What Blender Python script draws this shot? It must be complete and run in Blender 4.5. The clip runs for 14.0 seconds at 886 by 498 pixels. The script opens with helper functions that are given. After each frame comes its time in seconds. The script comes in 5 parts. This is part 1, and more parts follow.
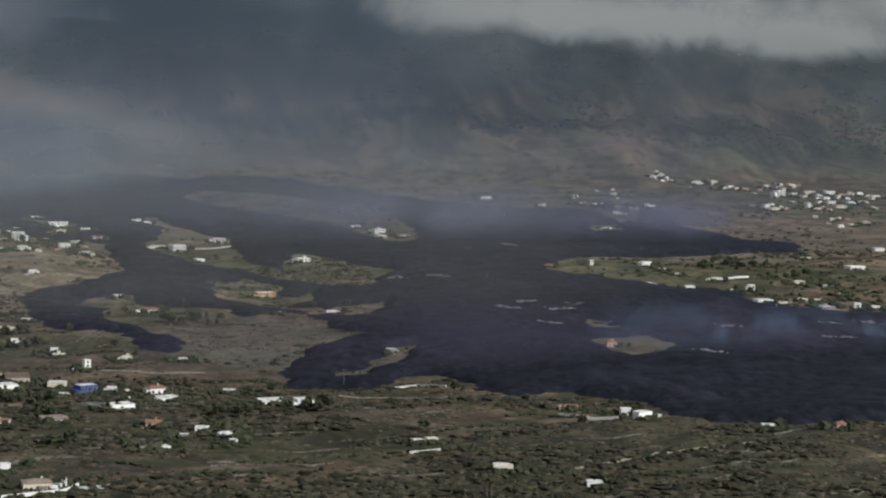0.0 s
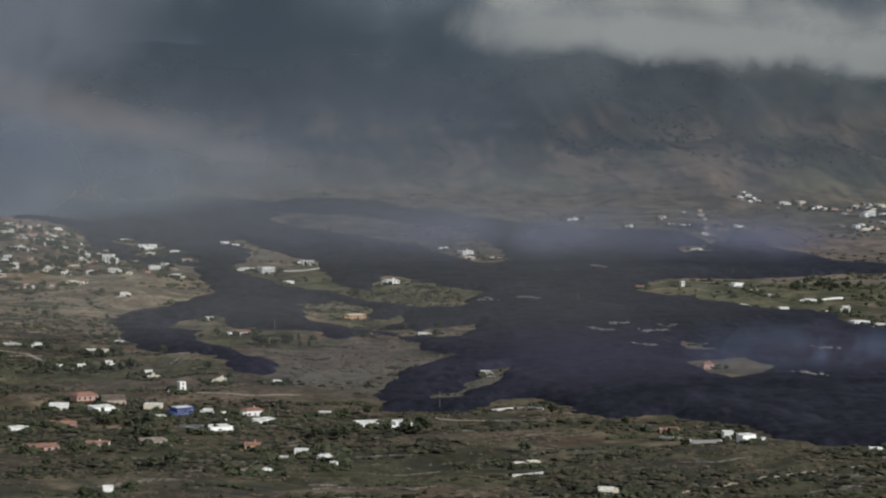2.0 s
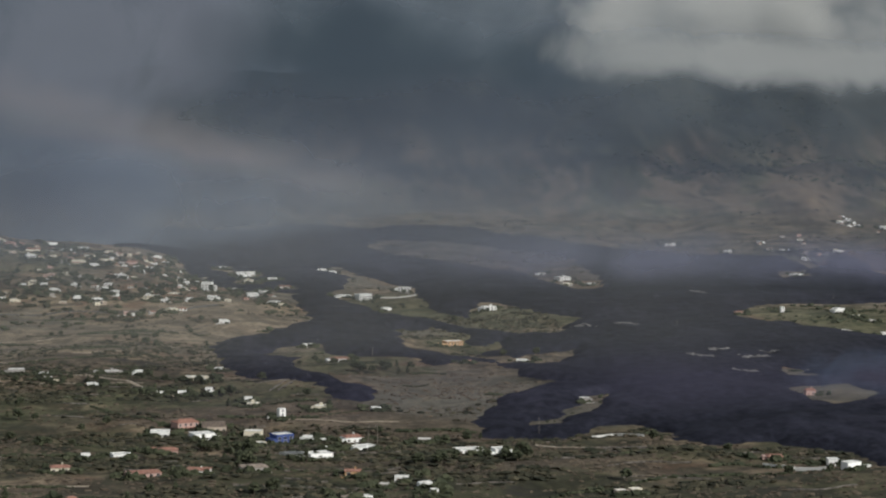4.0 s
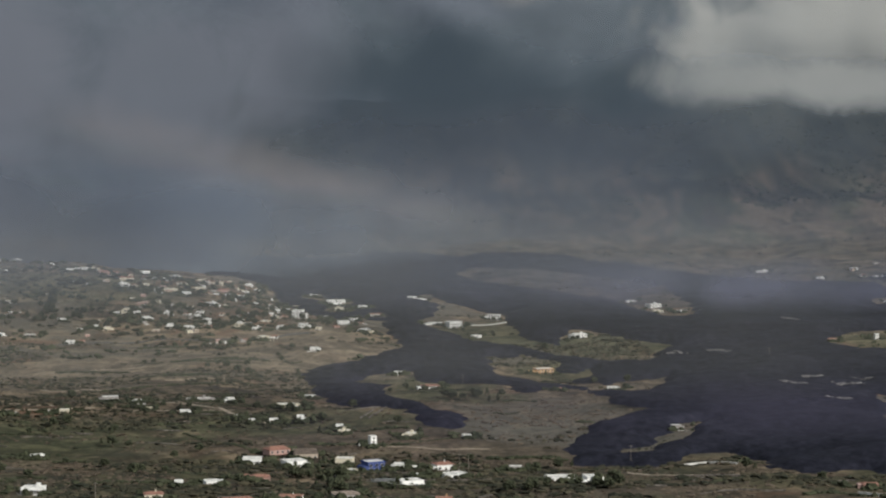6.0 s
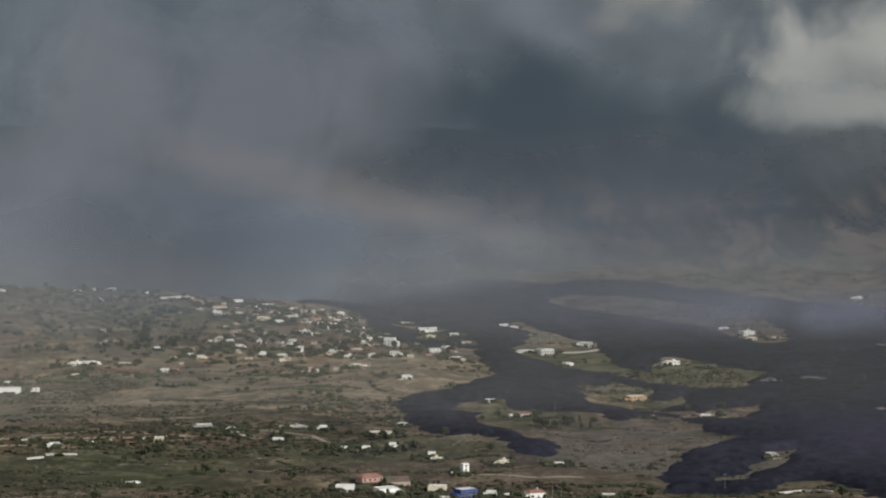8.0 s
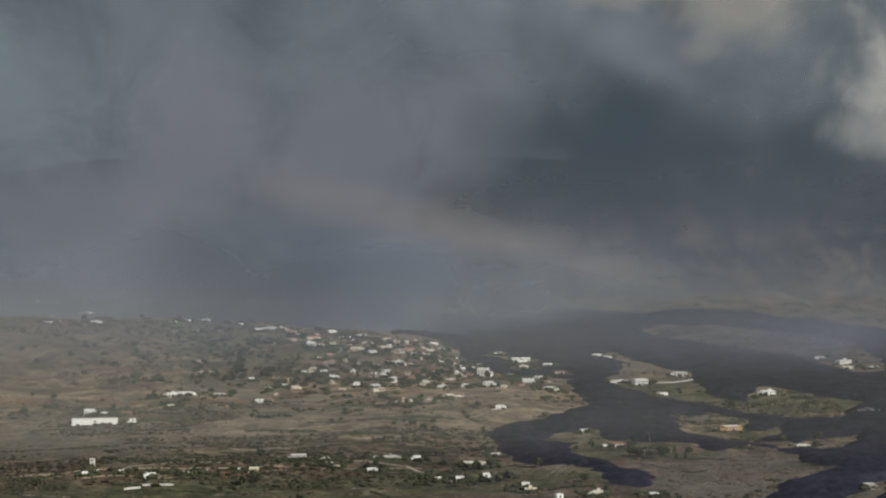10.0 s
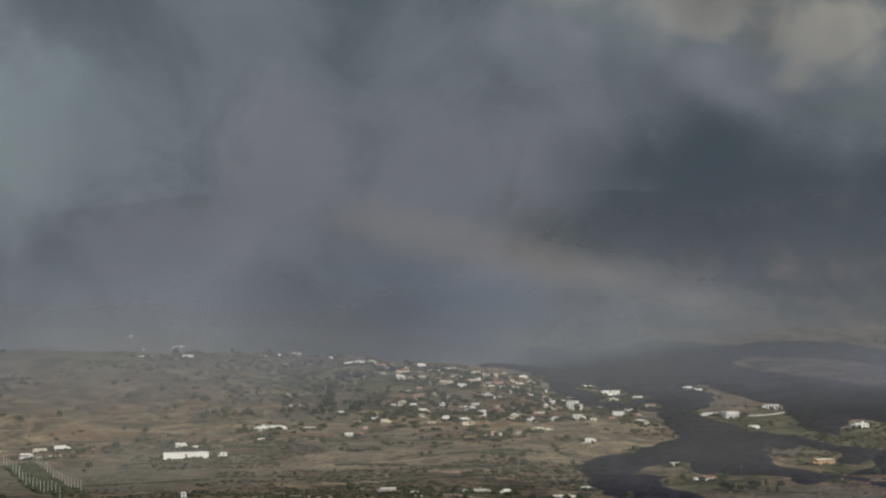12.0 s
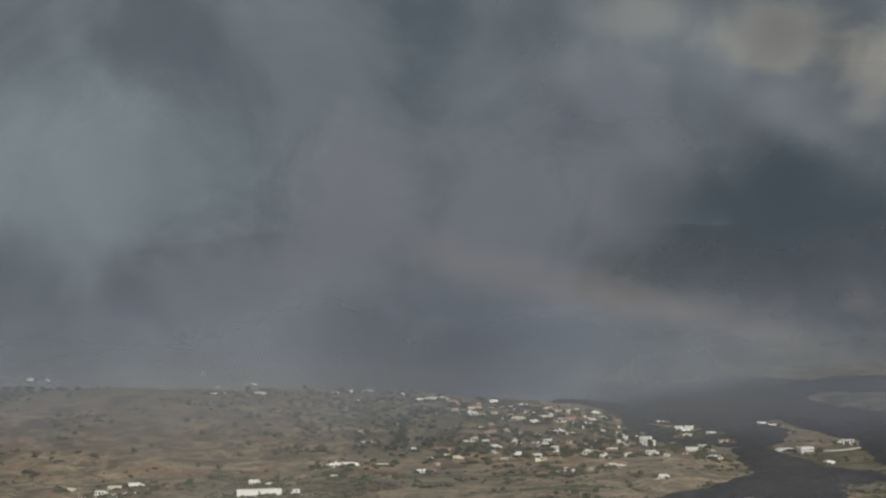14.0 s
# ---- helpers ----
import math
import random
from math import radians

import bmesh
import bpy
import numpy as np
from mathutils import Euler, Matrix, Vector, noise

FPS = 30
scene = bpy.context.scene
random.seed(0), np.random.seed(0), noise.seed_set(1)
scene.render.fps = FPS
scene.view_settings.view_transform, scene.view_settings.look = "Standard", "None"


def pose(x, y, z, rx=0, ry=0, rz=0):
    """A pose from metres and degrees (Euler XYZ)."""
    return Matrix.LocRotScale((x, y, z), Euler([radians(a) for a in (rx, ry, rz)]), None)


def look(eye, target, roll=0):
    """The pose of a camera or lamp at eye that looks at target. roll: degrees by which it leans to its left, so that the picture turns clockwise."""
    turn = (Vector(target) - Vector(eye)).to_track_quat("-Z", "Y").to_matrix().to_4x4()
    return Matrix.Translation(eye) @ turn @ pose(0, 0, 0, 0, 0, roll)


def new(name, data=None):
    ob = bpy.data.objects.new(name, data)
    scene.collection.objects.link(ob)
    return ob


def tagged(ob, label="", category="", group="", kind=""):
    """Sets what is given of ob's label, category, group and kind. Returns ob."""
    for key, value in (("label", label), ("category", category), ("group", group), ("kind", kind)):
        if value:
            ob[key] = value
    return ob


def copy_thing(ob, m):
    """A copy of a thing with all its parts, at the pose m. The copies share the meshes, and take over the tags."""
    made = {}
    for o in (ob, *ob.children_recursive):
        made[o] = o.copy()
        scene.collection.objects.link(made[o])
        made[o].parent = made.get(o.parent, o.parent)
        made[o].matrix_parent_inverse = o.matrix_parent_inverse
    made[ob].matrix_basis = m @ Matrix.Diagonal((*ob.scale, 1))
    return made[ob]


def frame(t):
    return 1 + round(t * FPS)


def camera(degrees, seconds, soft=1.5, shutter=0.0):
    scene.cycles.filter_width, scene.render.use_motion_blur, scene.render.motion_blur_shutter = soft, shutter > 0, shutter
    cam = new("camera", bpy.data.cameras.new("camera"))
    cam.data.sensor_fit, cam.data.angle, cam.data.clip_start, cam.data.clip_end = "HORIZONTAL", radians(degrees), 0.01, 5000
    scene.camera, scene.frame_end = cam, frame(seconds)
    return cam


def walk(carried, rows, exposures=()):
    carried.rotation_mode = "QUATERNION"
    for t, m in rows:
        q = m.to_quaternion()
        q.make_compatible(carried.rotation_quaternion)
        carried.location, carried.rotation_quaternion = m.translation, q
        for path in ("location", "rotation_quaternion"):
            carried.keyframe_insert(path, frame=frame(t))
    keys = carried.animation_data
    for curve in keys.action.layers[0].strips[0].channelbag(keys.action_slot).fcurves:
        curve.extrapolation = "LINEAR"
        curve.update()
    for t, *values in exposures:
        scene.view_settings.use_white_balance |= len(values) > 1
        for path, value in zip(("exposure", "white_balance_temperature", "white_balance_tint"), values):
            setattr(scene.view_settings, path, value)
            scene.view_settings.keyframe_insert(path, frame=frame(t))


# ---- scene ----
cam = camera(26.37, 14.0, soft=2.2)

# seconds, eye x, y, z, heading to the right of +y, rise, lean to the left
PATH = (
    (0.0, 13.39, -13.14, 262.59, 10.786, -4.532, 1.415),
    (0.5, 10.28, -9.86, 261.87, 10.180, -4.377, 1.337),
    (1.0, 7.93, -6.98, 261.56, 9.588, -4.247, 1.243),
    (1.5, 5.73, -4.77, 261.39, 8.963, -4.085, 1.147),
    (2.0, 3.53, -2.23, 261.09, 8.359, -3.913, 1.095),
    (2.5, 2.09, -0.24, 260.83, 7.651, -3.718, 0.965),
    (3.0, 1.40, 0.52, 260.68, 6.961, -3.529, 0.856),
    (5.5, 0.97, 0.71, 260.47, 3.346, -2.549, 0.405),
    (6.0, 0.48, 0.49, 260.20, 2.756, -2.336, 0.340),
    (6.5, 0.14, 0.39, 260.28, 2.090, -2.132, 0.278),
    (7.0, -0.04, 0.05, 260.43, 1.430, -1.930, 0.203),
    (7.5, -0.40, -0.05, 260.05, 0.682, -1.709, 0.098),
    (8.0, 0.00, 0.00, 260.00, 0.000, -1.500, 0.000),
    (8.5, -0.17, -0.37, 260.38, -0.773, -1.253, -0.100),
    (11.0, -0.07, -0.86, 260.00, -4.117, -0.097, -0.534),
    (11.5, 0.44, -0.57, 260.15, -4.831, 0.183, -0.630),
    (12.0, 0.38, -0.97, 260.34, -5.483, 0.443, -0.681),
    (12.5, 0.34, -1.03, 260.56, -6.127, 0.727, -0.725),
    (13.0, 0.74, -0.93, 260.03, -6.685, 1.015, -0.883),
    (13.5, 0.58, -0.93, 260.06, -7.129, 1.285, -0.925),
    (14.0, 0.15, -1.55, 260.13, -7.615, 1.570, -1.024),
)
rows = []
for t, ex, ey, ez, heading, rise, lean in PATH:
    h, r = radians(heading), radians(rise)
    way = Vector((math.sin(h) * math.cos(r), math.cos(h) * math.cos(r), math.sin(r)))
    eye = Vector((ex, ey, ez))
    rows.append((t, look(eye, eye + way * 1000, lean)))
walk(cam, rows, ((0.0, 0.03, 5800, 9), (6.0, 0.08, 6000, 9), (14.0, 0.13, 6250, 9)))

# ---- light ----
SUN_RISE, SUN_TURN = 29.0, 136.0        # degrees above the horizon; clockwise from +y
sun_way = Vector((math.sin(radians(SUN_TURN)) * math.cos(radians(SUN_RISE)),
                  math.cos(radians(SUN_TURN)) * math.cos(radians(SUN_RISE)), math.sin(radians(SUN_RISE))))
sun = new("sun", bpy.data.lights.new("sun", "SUN"))
sun.data.energy, sun.data.angle, sun.data.color = 3.8, radians(1.5), (1.0, 0.94, 0.84)
sun.matrix_world = look(sun_way * 900, (0, 0, 0))

world = bpy.data.worlds.new("sky")
scene.world = world
world.use_nodes = True
wn, wl = world.node_tree.nodes, world.node_tree.links
sky = wn.new("ShaderNodeTexSky")
sky.sky_type, sky.sun_disc = "NISHITA", False
sky.sun_elevation, sky.sun_rotation = radians(SUN_RISE), radians(SUN_TURN)
sky_gain = wn.new("ShaderNodeVectorMath")
sky_gain.operation = "SCALE"
sky_gain.inputs[3].default_value = 0.05
wl.new(sky.outputs[0], sky_gain.inputs[0])
w_co = wn.new("ShaderNodeTexCoord")
w_noise = wn.new("ShaderNodeTexNoise")
w_noise.inputs["Scale"].default_value, w_noise.inputs["Detail"].default_value = 9.0, 6.0
w_noise.inputs["Roughness"].default_value, w_noise.inputs["Distortion"].default_value = 0.55, 0.4
wl.new(w_co.outputs["Generated"], w_noise.inputs["Vector"])
w_ramp = wn.new("ShaderNodeValToRGB")
w_ramp.color_ramp.elements[0].position, w_ramp.color_ramp.elements[0].color = 0.31, (0.13, 0.165, 0.20, 1)
w_ramp.color_ramp.elements[1].position, w_ramp.color_ramp.elements[1].color = 0.60, (0.52, 0.515, 0.49, 1)
wl.new(w_noise.outputs[0], w_ramp.inputs[0])
w_mix = wn.new("ShaderNodeMix")
w_mix.data_type = "RGBA"
w_mix.inputs[0].default_value = 0.8
wl.new(sky_gain.outputs[0], w_mix.inputs[6])
wl.new(w_ramp.outputs[0], w_mix.inputs[7])
wl.new(w_mix.outputs[2], wn["Background"].inputs[0])
wn["Background"].inputs[1].default_value = 1.0


# ---- materials ----
class Nodes:
    """Short hand for building one node material."""

    def __init__(self, name):
        self.m = bpy.data.materials.new(name)
        self.m.use_nodes = True
        self.n, self.l = self.m.node_tree.nodes, self.m.node_tree.links
        self.bsdf = self.n["Principled BSDF"]
        self.pos = self.n.new("ShaderNodeNewGeometry").outputs["Position"]

    def put(self, value, socket):
        if isinstance(value, bpy.types.NodeSocket):
            self.l.new(value, socket)
        elif isinstance(value, tuple) and len(value) == 3 and socket.type == "RGBA":
            socket.default_value = (*value, 1)
        else:
            socket.default_value = value

    def math(self, op, a, b=0.0, clamp=False):
        q = self.n.new("ShaderNodeMath")
        q.operation, q.use_clamp = op, clamp
        self.put(a, q.inputs[0])
        self.put(b, q.inputs[1])
        return q.outputs[0]

    def scaled(self, vec, s):
        q = self.n.new("ShaderNodeVectorMath")
        q.operation = "MULTIPLY"
        self.put(vec, q.inputs[0])
        q.inputs[1].default_value = s
        return q.outputs[0]

    def noise(self, size, detail=4.0, rough=0.55, stretch=(1, 1, 1), distort=0.0, vec=None):
        q = self.n.new("ShaderNodeTexNoise")
        q.inputs["Scale"].default_value = 1.0
        q.inputs["Detail"].default_value, q.inputs["Roughness"].default_value = detail, rough
        q.inputs["Distortion"].default_value = distort
        self.l.new(self.scaled(vec or self.pos, tuple(k / size for k in stretch)), q.inputs["Vector"])
        return q.outputs[0]

    def ramp(self, value, a, b, lo=0.0, hi=1.0, smooth=True):
        q = self.n.new("ShaderNodeMapRange")
        q.interpolation_type = "SMOOTHSTEP" if smooth else "LINEAR"
        self.put(value, q.inputs["Value"])
        for key, k in (("From Min", a), ("From Max", b), ("To Min", lo), ("To Max", hi)):
            q.inputs[key].default_value = k
        return q.outputs[0]

    def mix(self, fac, a, b):
        q = self.n.new("ShaderNodeMix")
        q.data_type = "RGBA"
        self.put(fac, q.inputs[0])
        self.put(a, q.inputs[6])
        self.put(b, q.inputs[7])
        return q.outputs[2]

    def xyz(self, vec=None):
        q = self.n.new("ShaderNodeSeparateXYZ")
        self.l.new(vec or self.pos, q.inputs[0])
        return q.outputs

    def bump(self, height, strength=0.5, distance=1.0):
        q = self.n.new("ShaderNodeBump")
        q.inputs["Strength"].default_value, q.inputs["Distance"].default_value = strength, distance
        self.l.new(height, q.inputs["Height"])
        self.l.new(q.outputs[0], self.bsdf.inputs["Normal"])

    def done(self, colour, rough=0.9, metal=0.0, spec=0.2):
        self.put(colour, self.bsdf.inputs["Base Color"])
        self.put(rough, self.bsdf.inputs["Roughness"])
        self.bsdf.inputs["Metallic"].default_value = metal
        self.bsdf.inputs["Specular IOR Level"].default_value = spec
        return self.m


# stretches of straw-coloured fallow, of ash-dusted land and of greener fields: x, y and half widths
STRAW = ((-70, 2190, 100, 120), (-80, 1990, 150, 110), (20, 2030, 75, 80), (-240, 1930, 130, 80))
DUSTY = ((150, 1570, 95, 140), (170, 1480, 80, 110), (-520, 1800, 240, 110), (235, 1420, 70, 110), (460, 1440, 70, 80), (210, 2080, 120, 130),
         (465, 1585, 40, 50), (475, 1740, 40, 50))
ASHEN = ((300, 2900, 200, 420), (430, 2640, 90, 260))
BROWN = ((-760, 2500, 330, 420), (1050, 2620, 260, 330), (110, 1340, 120, 150), (-10, 1420, 130, 110), (130, 1120, 130, 70))
GREEN = ((-340, 2430, 150, 130), (1200, 3050, 260, 400), (700, 2060, 260, 130), (90, 1690, 80, 70), (-60, 1560, 120, 90), (840, 2010, 160, 120), (800, 2850, 120, 130), (-250, 1480, 150, 120), (-800, 2600, 190, 150), (650, 1930, 110, 140), (160, 2230, 110, 190), (80, 1790, 70, 90), (220, 1960, 60, 100), (290, 2110, 90, 120))


def patch(k, x, y, px, py, rx, ry, ragged):
    """A ragged-edged stretch of other land cover about px, py."""
    dx = k.math("DIVIDE", k.math("SUBTRACT", x, px), rx)
    dy = k.math("DIVIDE", k.math("SUBTRACT", y, py), ry)
    far = k.math("SQRT", k.math("ADD", k.math("MULTIPLY", dx, dx), k.math("MULTIPLY", dy, dy)))
    return k.ramp(k.math("ADD", far, k.math("MULTIPLY", ragged, 0.9)), 1.5, 1.95, 0.85, 0.0)


def ground_material():
    k = Nodes("ground_scrub")
    x, y, z = k.xyz()
    wide = k.noise(230, 5, 0.6, distort=0.6)
    field = k.noise(60, 5, 0.6, (0.8, 0.7, 1), 0.8)
    strip = k.noise(26, 6, 0.65, (0.55, 0.6, 1), 0.9)
    fine = k.noise(5, 6, 0.7, (0.8, 0.5, 1))
    dry = k.mix(k.ramp(strip, 0.38, 0.66), (0.072, 0.056, 0.041), (0.28, 0.212, 0.140))
    dry = k.mix(k.ramp(field, 0.52, 0.66), dry, (0.175, 0.108, 0.070))
    green = k.mix(k.ramp(strip, 0.35, 0.65), (0.026, 0.026, 0.016), (0.090, 0.085, 0.046))
    near = k.ramp(y, 1250, 1950)
    share = k.math("ADD", k.math("MULTIPLY_ADD", near, -0.22), wide)
    share.node.inputs[0].links[0].from_node.inputs[2].default_value = 0.05
    base = k.mix(k.ramp(share, 0.41, 0.58), dry, green)
    base = k.mix(k.ramp(field, 0.30, 0.44, 1, 0), base, (0.038, 0.034, 0.030))
    ash = k.mix(k.ramp(fine, 0.3, 0.7), (0.100, 0.092, 0.076), (0.192, 0.175, 0.140))
    base = k.mix(k.math("MULTIPLY", k.ramp(k.noise(150, 4, 0.6), 0.46, 0.60), k.ramp(y, 1450, 2100, 0.15, 0.6)), base, ash)
    for px, py, rx, ry in STRAW:
        straw = patch(k, x, y, px, py, rx, ry, k.math("ADD", field, strip))
        base = k.mix(straw, base, k.mix(k.ramp(strip, 0.36, 0.64), (0.118, 0.093, 0.067), (0.29, 0.228, 0.16)))
    for px, py, rx, ry in BROWN:
        brown = patch(k, x, y, px, py, rx, ry, k.math("ADD", field, strip))
        base = k.mix(k.math("MULTIPLY", brown, 0.75), base, k.mix(k.ramp(strip, 0.36, 0.64), (0.084, 0.065, 0.050), (0.18, 0.136, 0.102)))
    for px, py, rx, ry in DUSTY:
        base = k.mix(k.math("MULTIPLY", patch(k, x, y, px, py, rx, ry, k.math("ADD", field, fine)), 0.78), base, ash)
    for px, py, rx, ry in GREEN:
        base = k.mix(k.math("MULTIPLY", patch(k, x, y, px, py, rx, ry, k.math("ADD", field, strip)), 0.8), base,
                     k.mix(k.ramp(strip, 0.36, 0.64), (0.044, 0.050, 0.025), (0.135, 0.132, 0.070)))
    heath = k.mix(k.ramp(strip, 0.38, 0.64), (0.040, 0.038, 0.027), (0.115, 0.093, 0.068))
    base = k.mix(k.ramp(k.math("ADD", y, k.math("MULTIPLY", k.math("SUBTRACT", wide, 0.5), 900.0)), 2640, 3050, 0.0, 0.72), base, heath)
    for px, py, rx, ry in ASHEN:
        base = k.mix(k.math("MULTIPLY", patch(k, x, y, px, py, rx, ry, k.math("ADD", field, strip)), 0.85), base,
                     k.mix(k.ramp(strip, 0.38, 0.64), (0.040, 0.036, 0.040), (0.092, 0.080, 0.080)))
    # mountain side: bare brown spurs and olive scrub low down, woods above darkened for cloud shade
    gash = k.noise(120, 6, 0.6, (1, 0.35, 0.8), 0.9)
    spur = k.noise(330, 5, 0.55, (1, 0.5, 1), 0.6)
    slope = k.mix(k.ramp(gash, 0.36, 0.62), (0.045, 0.037, 0.029), (0.170, 0.124, 0.086))
    slope = k.mix(k.ramp(spur, 0.48, 0.60, 0.0, 0.85), slope, k.mix(k.ramp(gash, 0.38, 0.62), (0.030, 0.036, 0.018), (0.115, 0.118, 0.060)))
    slope = k.mix(k.ramp(k.noise(48, 6, 0.65, (1, 0.4, 1), 0.8), 0.50, 0.64, 0.0, 0.7), slope, (0.024, 0.026, 0.019))
    woods = k.mix(k.ramp(gash, 0.40, 0.66), (0.017, 0.021, 0.017), (0.050, 0.050, 0.038))
    slope = k.mix(k.ramp(k.math("ADD", z, k.math("MULTIPLY", spur, 260.0)), 330, 450), slope, woods)
    base = k.mix(k.ramp(z, 105, 170), base, slope)
    mottle = k.noise(13, 5, 0.65, (0.7, 0.5, 1), 0.8)
    worn = k.ramp(y, 1700, 2300, 1.0, 0.45)
    base = k.mix(k.math("MULTIPLY", k.ramp(mottle, 0.46, 0.66, 0.0, 0.6), worn), base, k.mix(0.75, base, (0.022, 0.021, 0.013)))
    base = k.mix(k.math("MULTIPLY", k.ramp(mottle, 0.30, 0.44, 0.45, 0.0), worn), base, (0.22, 0.165, 0.11))
    base = k.mix(k.math("MULTIPLY", k.ramp(fine, 0.40, 0.62, 0.0, 0.6), worn), base, k.mix(0.7, base, (0.02, 0.019, 0.013)))
    k.bump(fine, 0.7, 1.2)
    return k.done(base, 0.95, spec=0.1)


def lava_material():
    k = Nodes("lava_rock")
    big = k.noise(70, 5, 0.6, (1, 0.45, 1), 0.8)
    clod = k.noise(7, 6, 0.75, (1, 0.5, 1))
    base = k.mix(k.ramp(clod, 0.35, 0.7), (0.0085, 0.0088, 0.0138), (0.027, 0.0275, 0.040))
    base = k.mix(k.ramp(big, 0.52, 0.72, 0, 0.55), base, (0.040, 0.039, 0.057))
    base = k.mix(k.ramp(k.noise(21, 5, 0.6, (1, 0.35, 1), 0.7), 0.60, 0.72, 0, 0.35), base, (0.068, 0.066, 0.084))
    k.bump(clod, 0.6, 1.5)
    return k.done(base, 0.9, spec=0.08)


def render_material(name, colour, dirt=0.35):
    """Painted house render with streaks of dirt; each piece varies a little."""
    k = Nodes(name)
    info = k.n.new("ShaderNodeObjectInfo").outputs["Random"]
    stain = k.noise(1.6, 5, 0.65, (1, 1, 0.35))
    dull = tuple(c * 0.55 for c in colour)
    base = k.mix(k.ramp(stain, 0.45, 0.75, 0, dirt), colour, dull)
    base = k.mix(k.math("MULTIPLY", info, 0.22), base, dull)
    k.bump(k.noise(0.3, 3), 0.15, 0.02)
    return k.done(base, 0.85, spec=0.25)


def tile_material():
    k = Nodes("clay_roof_tile")
    patch = k.noise(1.2, 5, 0.6)
    base = k.mix(k.ramp(patch, 0.35, 0.65), (0.22, 0.10, 0.07), (0.34, 0.19, 0.14))
    base = k.mix(k.ramp(k.noise(4, 4), 0.5, 0.7, 0, 0.6), base, (0.14, 0.10, 0.08))
    return k.done(base, 0.9)


def plain(name, colour, rough=0.8, size=1.0, spread=0.4, metal=0.0, spec=0.3):
    k = Nodes(name)
    low, high = tuple(c * (1 - spread) for c in colour), tuple(min(c * (1 + spread), 1) for c in colour)
    grain = k.noise(size, 5, 0.65)
    k.bump(grain, 0.3, size * 0.2)
    return k.done(k.mix(k.ramp(grain, 0.35, 0.65), low, high), rough, metal, spec)


def leaf_material(name, colour, dry):
    k = Nodes(name)
    island = k.n.new("ShaderNodeNewGeometry").outputs["Random Per Island"]
    base = k.mix(k.ramp(island, 0.1, 0.95, smooth=False), colour, dry)
    base = k.mix(k.ramp(k.noise(1.3, 4, 0.7), 0.4, 0.65, 0, 0.55), base, tuple(c * 0.4 for c in colour))
    return k.done(base, 0.8, spec=0.15)


def puff(k, x, z, px, pz, rx, rz, ragged):
    """A soft ragged ball of smoke about px, pz: 1 in its heart, 0 outside."""
    dx = k.math("DIVIDE", k.math("SUBTRACT", x, px), rx)
    dz = k.math("DIVIDE", k.math("SUBTRACT", z, pz), rz)
    far = k.math("SQRT", k.math("ADD", k.math("MULTIPLY", dx, dx), k.math("MULTIPLY", dz, dz)))
    return k.ramp(k.math("ADD", far, ragged), 0.35, 1.2, 1.0, 0.0)


def smoke_material(name, colour, shade, thick, cover, streak=None, streak_colour=None, puffs=(), size=480, torn=1.7):
    """Thin smoke: light passes straight through where it is thin, and is scattered where it is thick.
    cover(k, x, y, z) gives how dense it is, from 0 to 1 (None: solid cloud); streak marks a trail of another kind in
    it;
    puffs paint lighter and shaded parts into its colour: x, z, half width, half height, kind, strength, density."""
    k = Nodes(name)
    k.n.remove(k.bsdf)
    x, y, z = k.xyz()
    dense = k.math("MULTIPLY", cover(k, x, y, z), thick, True) if cover else 1.0
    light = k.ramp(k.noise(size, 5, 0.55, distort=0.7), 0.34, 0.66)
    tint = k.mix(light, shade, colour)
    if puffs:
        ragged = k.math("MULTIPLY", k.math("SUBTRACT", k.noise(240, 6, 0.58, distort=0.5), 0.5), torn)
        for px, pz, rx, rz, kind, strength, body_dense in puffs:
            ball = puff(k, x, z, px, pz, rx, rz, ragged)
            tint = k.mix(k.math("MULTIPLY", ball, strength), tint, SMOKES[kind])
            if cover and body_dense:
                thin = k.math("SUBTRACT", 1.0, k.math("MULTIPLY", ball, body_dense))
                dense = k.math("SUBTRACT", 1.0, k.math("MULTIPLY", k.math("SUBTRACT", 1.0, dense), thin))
    if streak:
        band = streak(k, x, y, z)
        tint = k.mix(band, tint, streak_colour)
        thin = k.math("SUBTRACT", 1.0, k.math("MULTIPLY", band, 0.36))
        dense = k.math("SUBTRACT", 1.0, k.math("MULTIPLY", k.math("SUBTRACT", 1.0, dense), thin))
    front, back = k.n.new("ShaderNodeBsdfDiffuse"), k.n.new("ShaderNodeBsdfTranslucent")
    body, clear, out = k.n.new("ShaderNodeMixShader"), k.n.new("ShaderNodeBsdfTransparent"), k.n.new("ShaderNodeMixShader")
    body.inputs[0].default_value = 0.45
    k.l.new(tint, front.inputs[0])
    k.l.new(tint, back.inputs[0])
    k.l.new(front.outputs[0], body.inputs[1])
    k.l.new(back.outputs[0], body.inputs[2])
    k.put(dense, out.inputs[0])
    k.l.new(clear.outputs[0], out.inputs[1])
    k.l.new(body.outputs[0], out.inputs[2])
    k.l.new(out.outputs[0], k.n["Material Output"].inputs[0])
    return k.m


